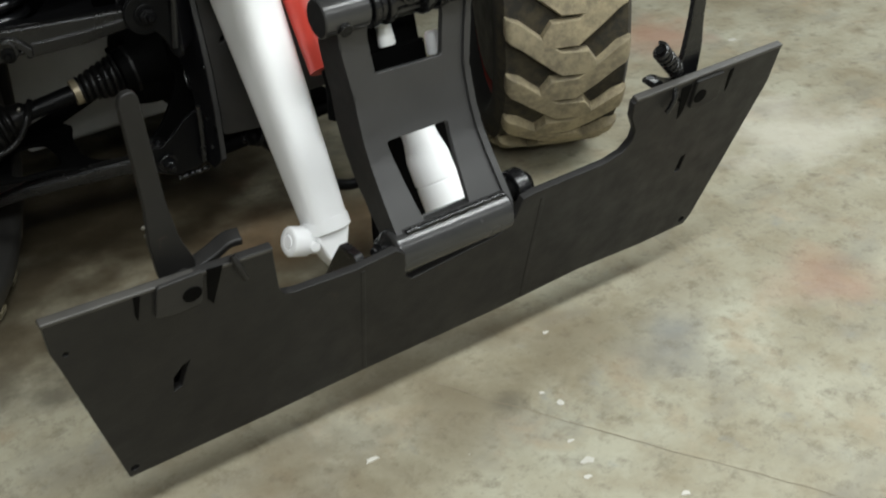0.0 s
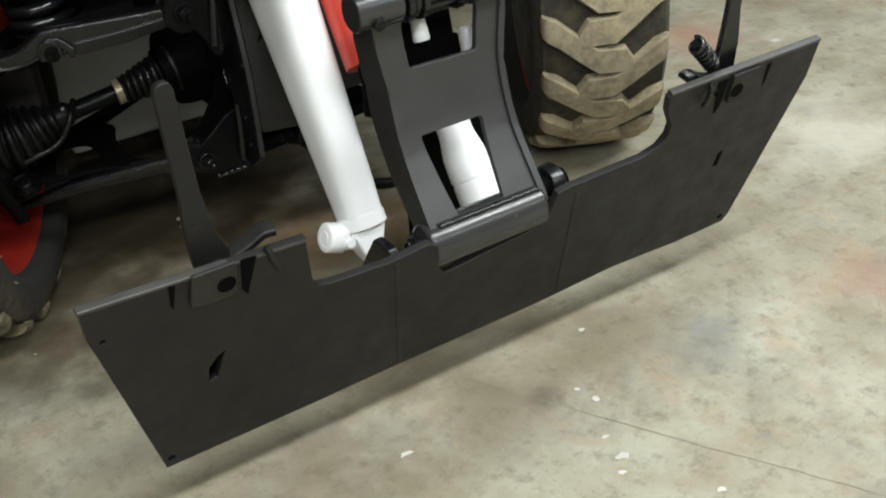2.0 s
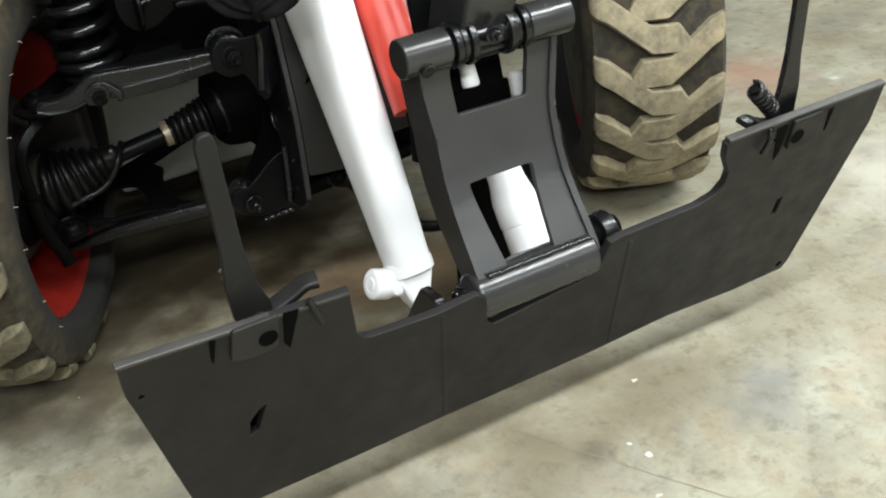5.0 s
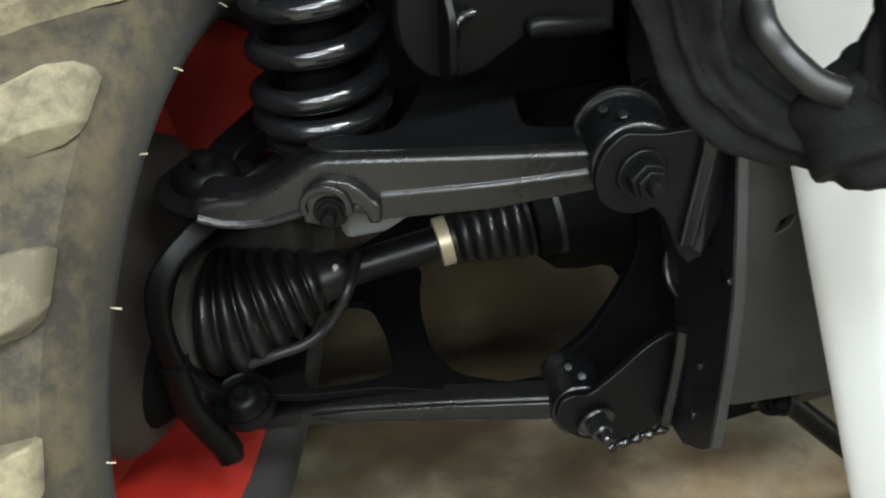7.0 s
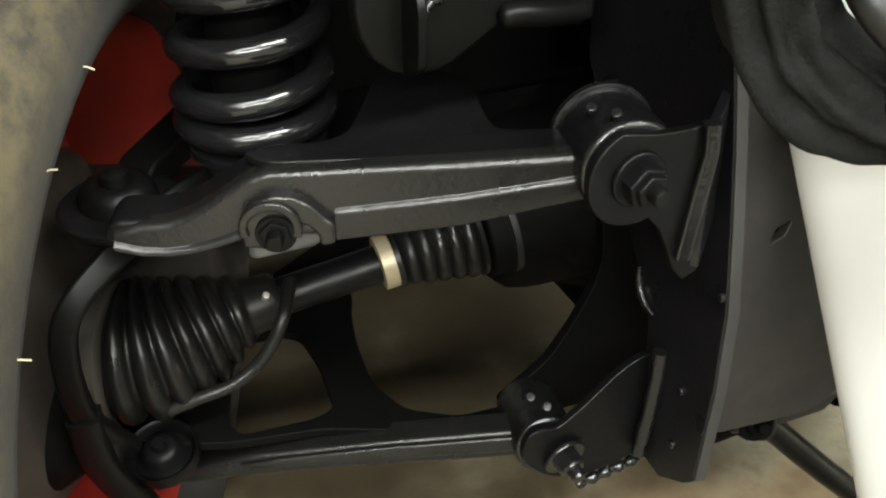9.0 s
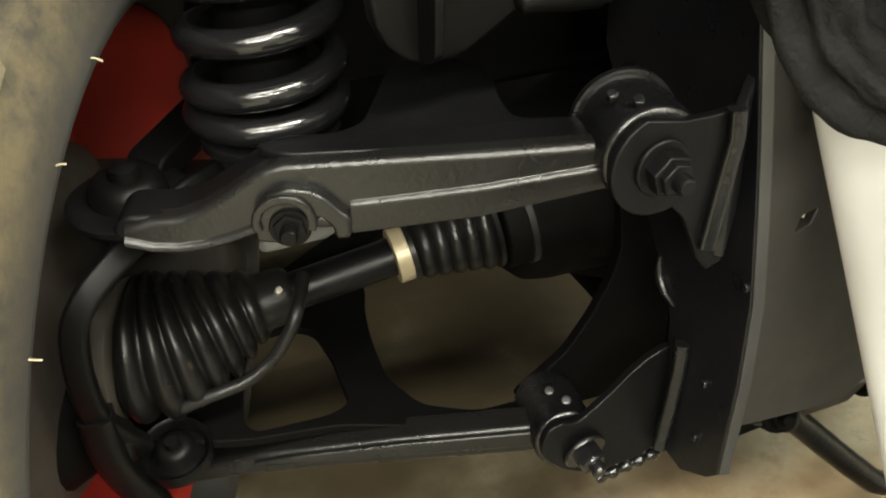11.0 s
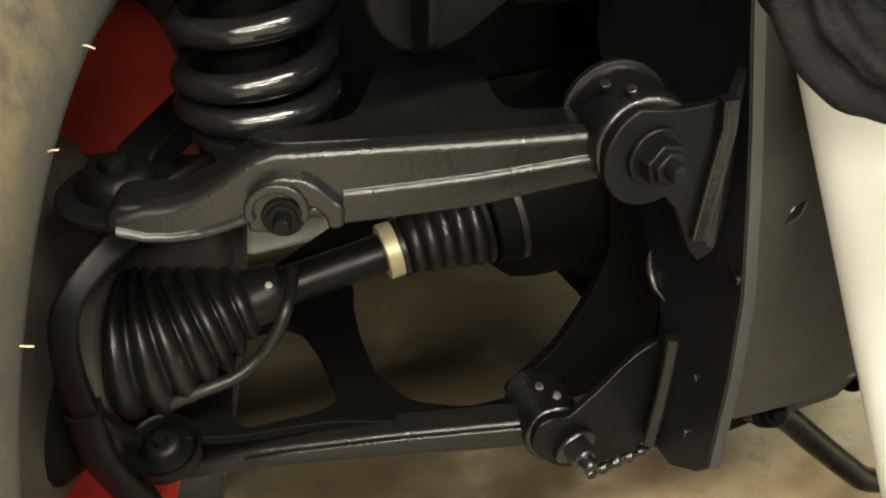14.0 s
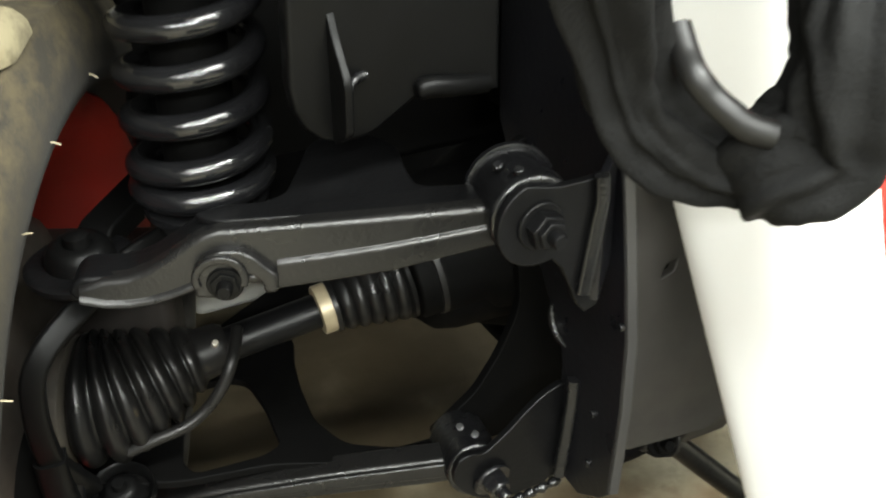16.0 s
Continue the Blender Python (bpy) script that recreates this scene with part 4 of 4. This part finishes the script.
    ob = lp("boom_leg", loft([(0.004 + k, 0.0332 + 0.0107 * k, 0.0385 + 0.1040 * k) for k in (0.0, 0.05, 0.1, 0.2, 0.3, 0.42, 0.58)], 3.2), white_paint, "white painted tapered boom leg leaning back")
    lp("collar", loft([(-0.012, 0.034, 0.036), (-0.009, 0.0385, 0.0405), (0.008, 0.0390, 0.0415), (0.013, 0.0355, 0.0410)], 2.2), white_paint, under=ob)
    end, root = b + Vector((-0.071, -0.006, -0.003)), b + Vector((0.005, -0.002, -0.032))
    way = (root - end).normalized()
    lp("pin", lathe([(-0.001, 0.010), (0.001, 0.0105), (0.0015, 0.0125), (0.0, 0.0135), (0.0, 0.021), (0.003, 0.0245), (0.030, 0.0245), (0.033, 0.021), (0.082, 0.020)], end, root, 32), white_paint, under=ob)
    lp("grease_boss", rod(end + way * 0.036 + Vector((0, -0.017, 0.0)), end + way * 0.036 + Vector((0, -0.030, 0.002)), 0.009, 0.002, 16), white_paint, under=ob)
    out = [(0.022, 0.010), (0.028, -0.012), (0.010, -0.060), (-0.004, -0.078), (-0.018, -0.052), (-0.026, -0.02), (-0.030, 0.010)]
    lp("clevis", sheet(rounded([(x * 1.1, y) for x, y in out], 0.006), [], 0.046, frame_of(b, (1, 0, 0), d), 0.006), white_paint, under=ob)
    return ob


boom_leg()
# the ram behind the link's lower opening
rb, rt = Vector((0.150, 0.345, 0.20)), Vector((0.140, 0.575, 0.60))
rd, rn = (rt - rb).normalized(), (rt - rb).length
ram = lp("hydraulic_ram", lathe([(s_ + 0.1, q) for s_, q in [(-0.088, 0.028), (-0.082, 0.037), (-0.004, 0.037), (-0.002, 0.0355), (0.001, 0.0355), (0.003, 0.038), (0.045, 0.0375), (0.075, 0.031), (0.085, 0.030), (rn + 0.14, 0.030)]], rb - rd * 0.1, rt, 40), white_paint, "white painted hydraulic ram behind the link")
lp("pin", lathe([(0.0, 0.012), (0.0, 0.021), (0.003, 0.0245), (0.030, 0.0245), (0.033, 0.021), (0.082, 0.020)], rb + Vector((0.071, -0.006, -0.003)), rb + Vector((-0.005, -0.002, -0.032)), 32), white_paint, under=ram)

# red lift arm, its black head block
arm = lp("lift_arm", sweep([(-0.013, 0.358, 0.448), (-0.010, 0.440, 0.575), (0.002, 0.640, 0.90)], [0.036, 0.036, 0.036], 28), red_paint, "red painted lift arm")
lp("arm_foot", sweep(smooth([(-0.008, 0.364, 0.458), (-0.012, 0.350, 0.42), (-0.02, 0.345, 0.37)], 4), [0.022 - 0.0007 * k for k in range(9)], 16), dark_inner, "black lower end of the arm", arm)
lp("white_fitting", lathe([(0, 0.030), (0.004, 0.037), (0.010, 0.038), (0.014, 0.033), (0.018, 0.029), (0.050, 0.029), (0.054, 0.036), (0.064, 0.036), (0.068, 0.028), (0.10, 0.026)], (0.072, 0.436, 0.520), (0.070, 0.466, 0.575), 28), white_paint, "white hydraulic fitting", arm)

# black link between arm and hitch plate: curved face with two openings, side flanges, tube below and pin boss above
LINK = [(0.066, 0.292), (0.088, 0.325), (0.112, 0.360), (0.133, 0.395), (0.147, 0.430), (0.156, 0.470), (0.161, 0.510), (0.163, 0.550), (0.162, 0.585)]
LEN = [0.0]
for (y0, z0), (y1, z1) in zip(LINK, LINK[1:]):
    LEN.append(LEN[-1] + math.hypot(y1 - y0, z1 - z0))


def bend(bm, m_depth=0.0):
    """Bends a flat plate (x across, y along the link, z depth) onto the link's curve."""
    for v in bm.verts:
        s = max(0.0, min(v.co.y, LEN[-1] - 1e-6))
        k = max(i for i in range(len(LEN) - 1) if LEN[i] <= s)
        t = (s - LEN[k]) / (LEN[k + 1] - LEN[k])
        y = LINK[k][0] + (LINK[k + 1][0] - LINK[k][0]) * t
        z = LINK[k][1] + (LINK[k + 1][1] - LINK[k][1]) * t
        lo, hi = max(k - 1, 0), min(k + 2, len(LINK) - 1)
        tan = Vector((LINK[hi][0] - LINK[lo][0], LINK[hi][1] - LINK[lo][1])).normalized()
        back = Vector((tan.y, -tan.x))
        extra = v.co.y - s
        v.co = Vector((v.co.x, y + back.x * v.co.z + tan.x * extra, z + back.y * v.co.z + tan.y * extra))
    return bm


def face_plate(half, openings, thick):
    """The link's face: cut flat, then scored across so that it can be bent."""
    edge = [(w, l) for l, w in half]
    bm = sheet(edge + [(-x, l) for x, l in edge[::-1]], [rounded(o, 0.006) for o in openings], thick, Matrix.Identity(4), 0.001)
    for l in np.linspace(0.01, LEN[-1] - 0.005, 30):
        bmesh.ops.bisect_plane(bm, geom=bm.verts[:] + bm.edges[:] + bm.faces[:], plane_co=(0, float(l), 0), plane_no=(0, 1, 0), dist=0.00001)
    return bm


HALFW = [(0.0, 0.086), (0.03, 0.086), (0.12, 0.084), (0.22, 0.084), (0.29, 0.094), (LEN[-1], 0.096)]
link = lp("link_arm", bend(face_plate(HALFW, [[(-0.044, 0.012), (0.030, 0.012), (0.044, 0.147), (-0.058, 0.147)], [(-0.054, 0.242), (0.053, 0.240), (0.060, 0.300), (0.056, 0.318), (-0.056, 0.318), (-0.060, 0.300)]], 0.010)), link_paint,
          "black painted curved link with two openings")


def flange(side):
    """A side plate along the link's edge, standing proud of its face and reaching back."""
    bm = bmesh.new()
    rows = []
    for s in np.linspace(0.0, LEN[-1], 30):
        half = float(np.interp(s, *zip(*HALFW)))
        depth = float(np.interp(s, [0, 0.08, 0.2, 0.30], [0.030, 0.048, 0.060, 0.050]))
        rows.append([bm.verts.new((side * (half + o), s, d)) for o, d in ((0.0, -0.010), (0.010, -0.010), (0.010, depth), (0.0, depth))])
    for a, b in zip(rows, rows[1:]):
        for k in range(4):
            bm.faces.new((a[k], a[(k + 1) % 4], b[(k + 1) % 4], b[k]))
    bm.faces.new(rows[0])
    bm.faces.new(rows[-1][::-1])
    edges = [e for e in bm.edges if abs(e.verts[0].co.y - e.verts[1].co.y) > 0.001]
    bmesh.ops.bevel(bm, geom=edges, offset=0.002, segments=2, affect="EDGES")
    return bend(bm)


for side in (-1, 1):
    lp("side_flange", flange(side), link_paint, under=link)
lp("lower_tube", lathe([(0, 0.026), (0.003, 0.0315), (0.008, 0.0335), (0.190, 0.0335), (0.195, 0.0315), (0.198, 0.026)], (-0.104, 0.082, 0.284), (0.1, 0.082, 0.284), 36), tube_paint, "glossy black cross tube", link)
lp("weld", sweep([(-0.082 + 0.0105 * k, 0.068 + 0.0004 * math.sin(k * 1.9), 0.3145 + 0.0005 * math.sin(k * 2.7)) for k in range(17)], [0.0045 + 0.0009 * math.sin(k * 2.3) for k in range(17)], 8), black_gloss, under=link)
BOSS = Vector((0, 0.165, 0.603))


def turned(x0, x1, r, bevel=0.003):
    return rod(BOSS + Vector((x0, 0, 0)), BOSS + Vector((x1, 0, 0)), r, bevel, 32)


lp("pin_boss", turned(-0.127, -0.058, 0.0265), tube_paint, "glossy black pin boss", link)
lp("pin_boss", turned(0.060, 0.128, 0.0265), tube_paint, "glossy black pin boss", link)
lp("boss_plug", rod(BOSS + Vector((-0.100, -0.021, -0.012)), BOSS + Vector((-0.100, -0.029, -0.016)), 0.0095, 0.001, 18), arm_paint, under=link)
for x, r in ((-0.050, 0.030), (-0.038, 0.026), (-0.028, 0.031), (0.030, 0.031), (0.040, 0.026), (0.052, 0.030)):
    lp("collar", turned(x - 0.005, x + 0.005, r, 0.002), black_gloss, under=link)
lp("pin", turned(-0.062, 0.064, 0.018, 0.002), black_gloss, under=link)
hd = lp("arm_head", block((0.080, 0.085, 0.13), frame_of((0.001, 0.188, 0.642), (1, 0, 0), (0, 0.9, 0.42)), 0.008), tube_paint, "black bolted block at the end of the lift arm")
for x, z in ((0.001, 0.535), (0.080, 0.502)):
    lp("nut", lathe([(0, 0.011), (0.003, 0.013), (0.03, 0.011), (0.033, 0.008)], (x, 0.212, z - 0.015), (x, 0.222, z + 0.02), 12), white_paint, under=hd)
lp("bolt", hexbolt((0.0, 0.140, 0.612), (0, -1, -0.2), 0.009, 0.006, 0.014), black_gloss, under=hd)
lp("head_web", block((0.05, 0.16, 0.05), frame_of((0.006, 0.29, 0.66), (1, 0, 0), (0, 1, 0.15)), 0.005), dark_inner, under=hd)
# webs widened into near-black sheets that stand for the shaded cavity
lp("cross_web", block((0.120, 0.012, 0.20), pose(0.0, 0.235, 0.555, -12), 0.004), dark_inner, under=hd)
lp("cross_web", block((0.130, 0.012, 0.07), pose(0.0, 0.215, 0.480, -12), 0.004), dark_inner, under=hd)


# ---- hitch plate ----
hitch = thing("hitch_plate", "satin black steel quick-attach hitch plate hanging close over the floor", "hitch plate", at=(0, 0.058, 0.084))
HM = Matrix.Translation(-hitch.location)
PU = Vector((0, -0.115, 0.341)).normalized()
PLATE = frame_of((0, 0, 0.425), (1, 0, 0), PU)  # z of this frame points to the front


def hp(name, bm, material, label="", under=None):
    ob = part(name, bm, material, under or hitch, label)
    if under is None:
        ob.matrix_basis = HM
    return ob


outline = [(-0.575, -0.001), (-0.572, -0.055), (-0.566, -0.080), (-0.508, -0.360), (-0.30, -0.3610), (-0.15, -0.3585), (0.10, -0.360), (0.262, -0.353), (0.40, -0.362), (0.505, -0.361), (0.515, -0.345), (0.577, -0.070), (0.575, -0.001),
           (0.285, -0.001), (0.272, -0.008), (0.276, -0.035), (0.293, -0.066), (0.293, -0.085), (0.280, -0.103), (0.25, -0.112), (0.117, -0.1135), (0.098, -0.118), (0.090, -0.150), (0.076, -0.172),
           (-0.082, -0.190), (-0.094, -0.180), (-0.101, -0.130), (-0.117, -0.1165), (-0.178, -0.122), (-0.268, -0.1155), (-0.284, -0.110), (-0.291, -0.095), (-0.300, -0.030), (-0.301, -0.017)]
slots = [[(-0.437, -0.214), (-0.426, -0.210), (-0.416, -0.172), (-0.413, -0.163), (-0.424, -0.170), (-0.436, -0.186)], [(0.423, -0.205), (0.434, -0.203), (0.436, -0.170), (0.426, -0.172)]]
holes = [[(0.35, -0.01), (0.362, -0.023), (0.374, -0.039), (0.351, -0.027)], ring(-0.50, -0.342, 0.006, 12), ring(0.494, -0.345, 0.006, 12), ring(-0.556, -0.062, 0.0035, 10)]
body = hp("plate", sheet(outline, slots + holes, 0.012, PLATE @ Matrix.Translation((0, 0, -0.006)), 0.0015), plate_paint, "broad satin black plate with cut corners and a stepped top edge")
# ridges left by the press brake
for x0, x1 in ((-0.165, -0.158), (0.137, 0.145)):
    hp("fold", sheet([(x0 - 0.006, -0.13), (x1 - 0.006, -0.13), (x1 + 0.014 * (1 if x0 < 0 else 0.2), -0.352), (x0 + 0.014 * (1 if x0 < 0 else 0.2), -0.352)], [], 0.0022, PLATE @ Matrix.Translation((0, 0, -0.0004)), 0.0010), plate_paint, under=body)
# rolled top lips
for x0, x1, y0, y1 in ((-0.577, -0.301, 0.0, -0.0175), (0.275, 0.577, 0.0, 0.001)):
    lean = math.degrees(math.atan2(y1 - y0, x1 - x0))
    hp("top_lip", block((math.hypot(x1 - x0, y1 - y0), 0.006, 0.0125), PLATE @ Matrix.Translation(((x0 + x1) / 2, (y0 + y1) / 2 - 0.0030, -0.0058)) @ pose(0, 0, 0, 0, 0, lean), 0.002), lip_paint, "folded lip along the top edge")
# pads, and thin dark sheets painted as the shade in openings, under the lips
for sx in (-1, 1):
    hp("latch_pad", sheet(rounded([(sx * 0.448, -0.005), (sx * 0.452, -0.055), (sx * 0.425, -0.062), (sx * 0.395, -0.058), (sx * 0.392, -0.005)], 0.005), [], 0.006, PLATE @ Matrix.Translation((0, 0, 0.0028)), 0.0015), pad_paint if sx < 0 else plate_paint)
    hp("opening", sheet(ring(sx * 0.407, -0.036, 0.012, 18), [], 0.0012, PLATE @ Matrix.Translation((0, 0, 0.0062)), 0.0002), dark_inner)
    for px, w, h in ((0.376, 0.020, 0.062), (0.470, 0.008, 0.040)):
        hp("opening", sheet([(sx * (px + w * 0.5), -0.010), (sx * (px - w * 0.5), -0.012), (sx * (px + w * 0.15), -0.012 - h), (sx * (px + w * 0.5), -0.012 - h * 0.8)], [], 0.0012, PLATE @ Matrix.Translation((0, 0, 0.0007)), 0.0002), dark_inner)
    hp("spring_pin", sweep(smooth([PLATE @ Vector(q) for q in ((sx * 0.352, -0.006, -0.002), (sx * 0.349, -0.018, 0.006), (sx * 0.345, -0.030, 0.008), (sx * 0.340, -0.042, 0.008))], 4), 0.0042, 8), plate_paint if sx < 0 else black_gloss, "small bent pin")


def lever(sx):
    """A flat locking lever on the back of the plate, with its foot and spring."""
    L = lambda x, y, z: (sx * x, y, z)
    out = [(-0.016, 0.0), (-0.018, 0.05), (-0.0125, 0.10), (-0.0115, 0.232), (-0.006, 0.242), (0.006, 0.242), (0.0115, 0.234), (0.0125, 0.10), (0.018, 0.045), (0.030, 0.008), (0.028, -0.012), (-0.012, -0.012)]
    top, base = (Vector((-0.4310, 0.004, 0.645)), Vector((-0.4165, 0.036, 0.408))) if sx < 0 else (Vector((0.408, 0.007, 0.652)), Vector((0.408, 0.036, 0.408)))
    up = (top - base).normalized()
    across = (Vector((1, 0, 0)) - up * up.x).normalized()
    m = frame_of(base, across, up)
    ob = hp("locking_lever", sheet(rounded([(x * -sx if sx < 0 else -x, y) for x, y in out], 0.006), [], 0.010, m, 0.002), black_gloss if sx > 0 else plate_paint, "flat black locking lever standing upright")
    hp("foot", strap(smooth([L(0.410, 0.040, 0.402), L(0.385, 0.042, 0.404), L(0.362, 0.040, 0.413), L(0.344, 0.037, 0.423), L(0.328, 0.034, 0.424)], 5), 0.022, 0.009, (0, -0.35, 1), 0.35), plate_paint if sx < 0 else black_gloss, under=ob)
    hp("pivot", rod(L(0.405, 0.034, 0.400), L(0.405, 0.012, 0.398), 0.011, 0.002, 18), plate_paint, under=ob)
    return ob


def small_spring(a, b, r, wire, turns, mat, under):
    a, b = Vector(a), Vector(b)
    t = (b - a).normalized()
    side = t.orthogonal().normalized()
    up = t.cross(side)
    n = int(turns * 14)
    pts = [a + (b - a) * (k / n) + side * r * math.cos(2 * math.pi * k / 14) + up * r * math.sin(2 * math.pi * k / 14) for k in range(n + 1)]
    bm = sweep(pts, wire, 7)
    lathe([(0, r * 0.6), ((b - a).length, r * 0.6)], a, b, 12, bm)
    return hp("spring", bm, mat, "", under)


left_lever, right_lever = lever(-1), lever(1)
small_spring((-0.424, 0.062, 0.462), (-0.418, 0.052, 0.405), 0.006, 0.0022, 6, dull_steel, left_lever)
small_spring((0.326, 0.012, 0.482), (0.380, 0.030, 0.430), 0.0105, 0.0034, 6, black_gloss, right_lever)
# near-black blocks added behind the slots, painted as the shade seen through them
for sx in (-1, 1):
    hp("slot_backing", block((0.05, 0.15, 0.02), PLATE @ Matrix.Translation((sx * 0.427, -0.15, -0.026)), 0.003), dark_inner, "near-black block added behind a slot as its shade")
# lugs behind the plate at both sides of the tube
hp("lug_plate", sheet(rounded([(0.095, 0.262), (0.108, 0.284), (0.150, 0.283), (0.178, 0.247), (0.212, 0.200), (0.242, 0.148), (0.236, 0.138), (0.105, 0.14)], 0.004), [], 0.014, frame_of((-0.137, 0, 0), (0, 1, 0), (0, 0, 1)), 0.002), black_gloss, "black wedge-shaped lug plate behind the hitch")
hp("nut", hexbolt((-0.092, 0.112, 0.275), (-1, -0.3, 0.2), 0.013, 0.012, 0.018), black_gloss)
hp("pivot_eye", lathe([(0, 0.014), (0.0, 0.026), (0.003, 0.029), (0.020, 0.029), (0.024, 0.024), (0.024, 0.014), (0, 0.014)], (0.108, 0.085, 0.305), (0.150, 0.085, 0.307), 24, closed=False), black_gloss, "black pivot eye")
hp("pivot_eye", lathe([(0, 0.001), (0.0, 0.018), (0.05, 0.018), (0.05, 0.001)], (0.09, 0.085, 0.305), (0.150, 0.085, 0.307), 20), dark_inner)

# ---- hoses ----
CENTRE = [(-0.350, 0.379, 0.900), (-0.315, 0.380, 0.799), (-0.290, 0.387, 0.731), (-0.273, 0.389, 0.687), (-0.245, 0.380, 0.662), (-0.217, 0.363, 0.655), (-0.219, 0.352, 0.664), (-0.202, 0.342, 0.677), (-0.200, 0.338, 0.710), (-0.191, 0.350, 0.738), (-0.178, 0.368, 0.771), (-0.165, 0.385, 0.840), (-0.158, 0.395, 0.910)]


def sleeve_mesh():
    pts = smooth(CENTRE, 12)
    seg = 72
    bm = bmesh.new()
    rings = []
    side = Vector((0, 1, 0))
    for i, p in enumerate(pts):
        t = (pts[min(i + 1, len(pts) - 1)] - pts[max(i - 1, 0)]).normalized()
        side = (side - t * side.dot(t)).normalized()
        up = t.cross(side)
        row = []
        for k in range(seg):
            a = 2 * math.pi * k / seg
            d = side * math.cos(a) + up * math.sin(a)
            drift = 2.2 * noise.noise(Vector((i * 0.045, 7.0, 0.0)))
            fold = 0.005 * noise.noise(Vector((i * 0.055, math.cos(a) * 1.5, math.sin(a) * 1.5))) + 0.0032 * abs(math.sin(2.5 * a + drift)) ** 0.5 + 0.0016 * math.sin(7 * a + 1.7 * drift) + 0.0012 * noise.noise(Vector((i * 0.25, 3 * math.cos(a), 3 * math.sin(a)))) - 0.0022 + 0.0036 * max(0.0, math.cos(2.5 * (a + 0.5 * drift) + 0.035 * i)) ** 8 - 0.0020 * max(0.0, math.cos(2.5 * (a + 0.5 * drift) + 0.035 * i + 0.9)) ** 6
            row.append(bm.verts.new(p + d * (float(np.interp(i, [0, 24, 48, 60, 72, 84, 96, 120], [0.0240, 0.0175, 0.0165, 0.0205, 0.0260, 0.0280, 0.0245, 0.0240])) + 1.5 * fold)))
        rings.append(row)
    for a, b in zip(rings, rings[1:]):
        for k in range(seg):
            bm.faces.new((a[k], a[(k + 1) % seg], b[(k + 1) % seg], b[k]))
    bm.faces.new(rings[0][::-1])
    bm.faces.new(rings[-1])
    return bm


sleeve = tagged(part("hose_sleeve", sleeve_mesh(), sleeve_mat, None, angle=85), "black fabric sleeve round a hanging bundle of hydraulic hoses", "hose sleeve")
inner = [(-0.2572, 0.3850, 0.7234), (-0.2588, 0.3750, 0.7136), (-0.2596, 0.3660, 0.7068), (-0.2546, 0.3600, 0.6987), (-0.2495, 0.3540, 0.6929), (-0.2431, 0.3480, 0.6872), (-0.2331, 0.3420, 0.6835)]
part("hose", sweep(smooth(inner, 8), 0.0068, 12), hose_rubber, sleeve, "dark grey rubber hose")
low = [(-0.074, 0.594, 0.272), (-0.053, 0.597, 0.258), (-0.025, 0.600, 0.228), (0.010, 0.600, 0.190), (0.0490, 0.600, 0.149), (0.0900, 0.605, 0.1105), (0.14, 0.61, 0.095), (0.18, 0.62, 0.11), (0.20, 0.63, 0.16)]
hose = tagged(part("hydraulic_hose", sweep(smooth(low, 6), 0.0112, 14), cup_paint, None), "black hydraulic hose looping under the front panel", "hose")
part("hose_fitting", hexbolt((-0.052, 0.592, 0.258), (-1, -0.05, 0.3), 0.0145, 0.02, 0.016), rubber, hose, "black hose fitting")

# ---- ceiling lamps ----
for lx, ly, w, wide in LAMPS:
    lt = tagged(part("ceiling_lamp", block((1.56, wide + 0.06, 0.08), pose(lx, ly, ROOM_H - 0.045), 0.008), lamp_white, None), "white fluorescent ceiling lamp", "ceiling lamp", group="workshop ceiling lamps")


# ---- small things on the floor ----
chip_mat = paint("paint_chip", (0.36, 0.345, 0.30), (0.50, 0.48, 0.43), (0.6, 0.8))
rng = random.Random(11)


def flecks():
    bm = bmesh.new()
    spots = [(0.04, -0.164, 0.012), (0.085, -0.01, 0.006), (0.092, -0.045, 0.009), (-0.196, 0.027, 0.012), (0.103, -0.296, 0.008), (1.371, 0.79, 0.014), (0.187, 0.107, 0.006), (0.05, -0.12, 0.006), (0.02, -0.19, 0.007)]
    for x, y, r in spots + [(rng.uniform(-1.2, 2.2), rng.uniform(-1.0, 2.2), rng.uniform(0.001, 0.003)) for _ in range(60)]:
        n, turn = 9, rng.uniform(0, 6)
        pts = [(x + r * rng.uniform(0.4, 1.2) * math.cos(2 * math.pi * k / n + turn), y + r * rng.uniform(0.3, 0.9) * math.sin(2 * math.pi * k / n + turn)) for k in range(n)]
        lo, hi = [bm.verts.new((a, b, 0.0002)) for a, b in pts], [bm.verts.new((a * 0.97 + x * 0.03, b * 0.97 + y * 0.03, 0.0011)) for a, b in pts]
        bm.faces.new(hi)
        for k in range(n):
            bm.faces.new((lo[k], lo[(k + 1) % n], hi[(k + 1) % n], hi[k]))
    return bm


tagged(part("paint_fleck", flecks(), chip_mat, None), "pale dried paint flecks scattered on the concrete", "paint flecks", kind="stuff")
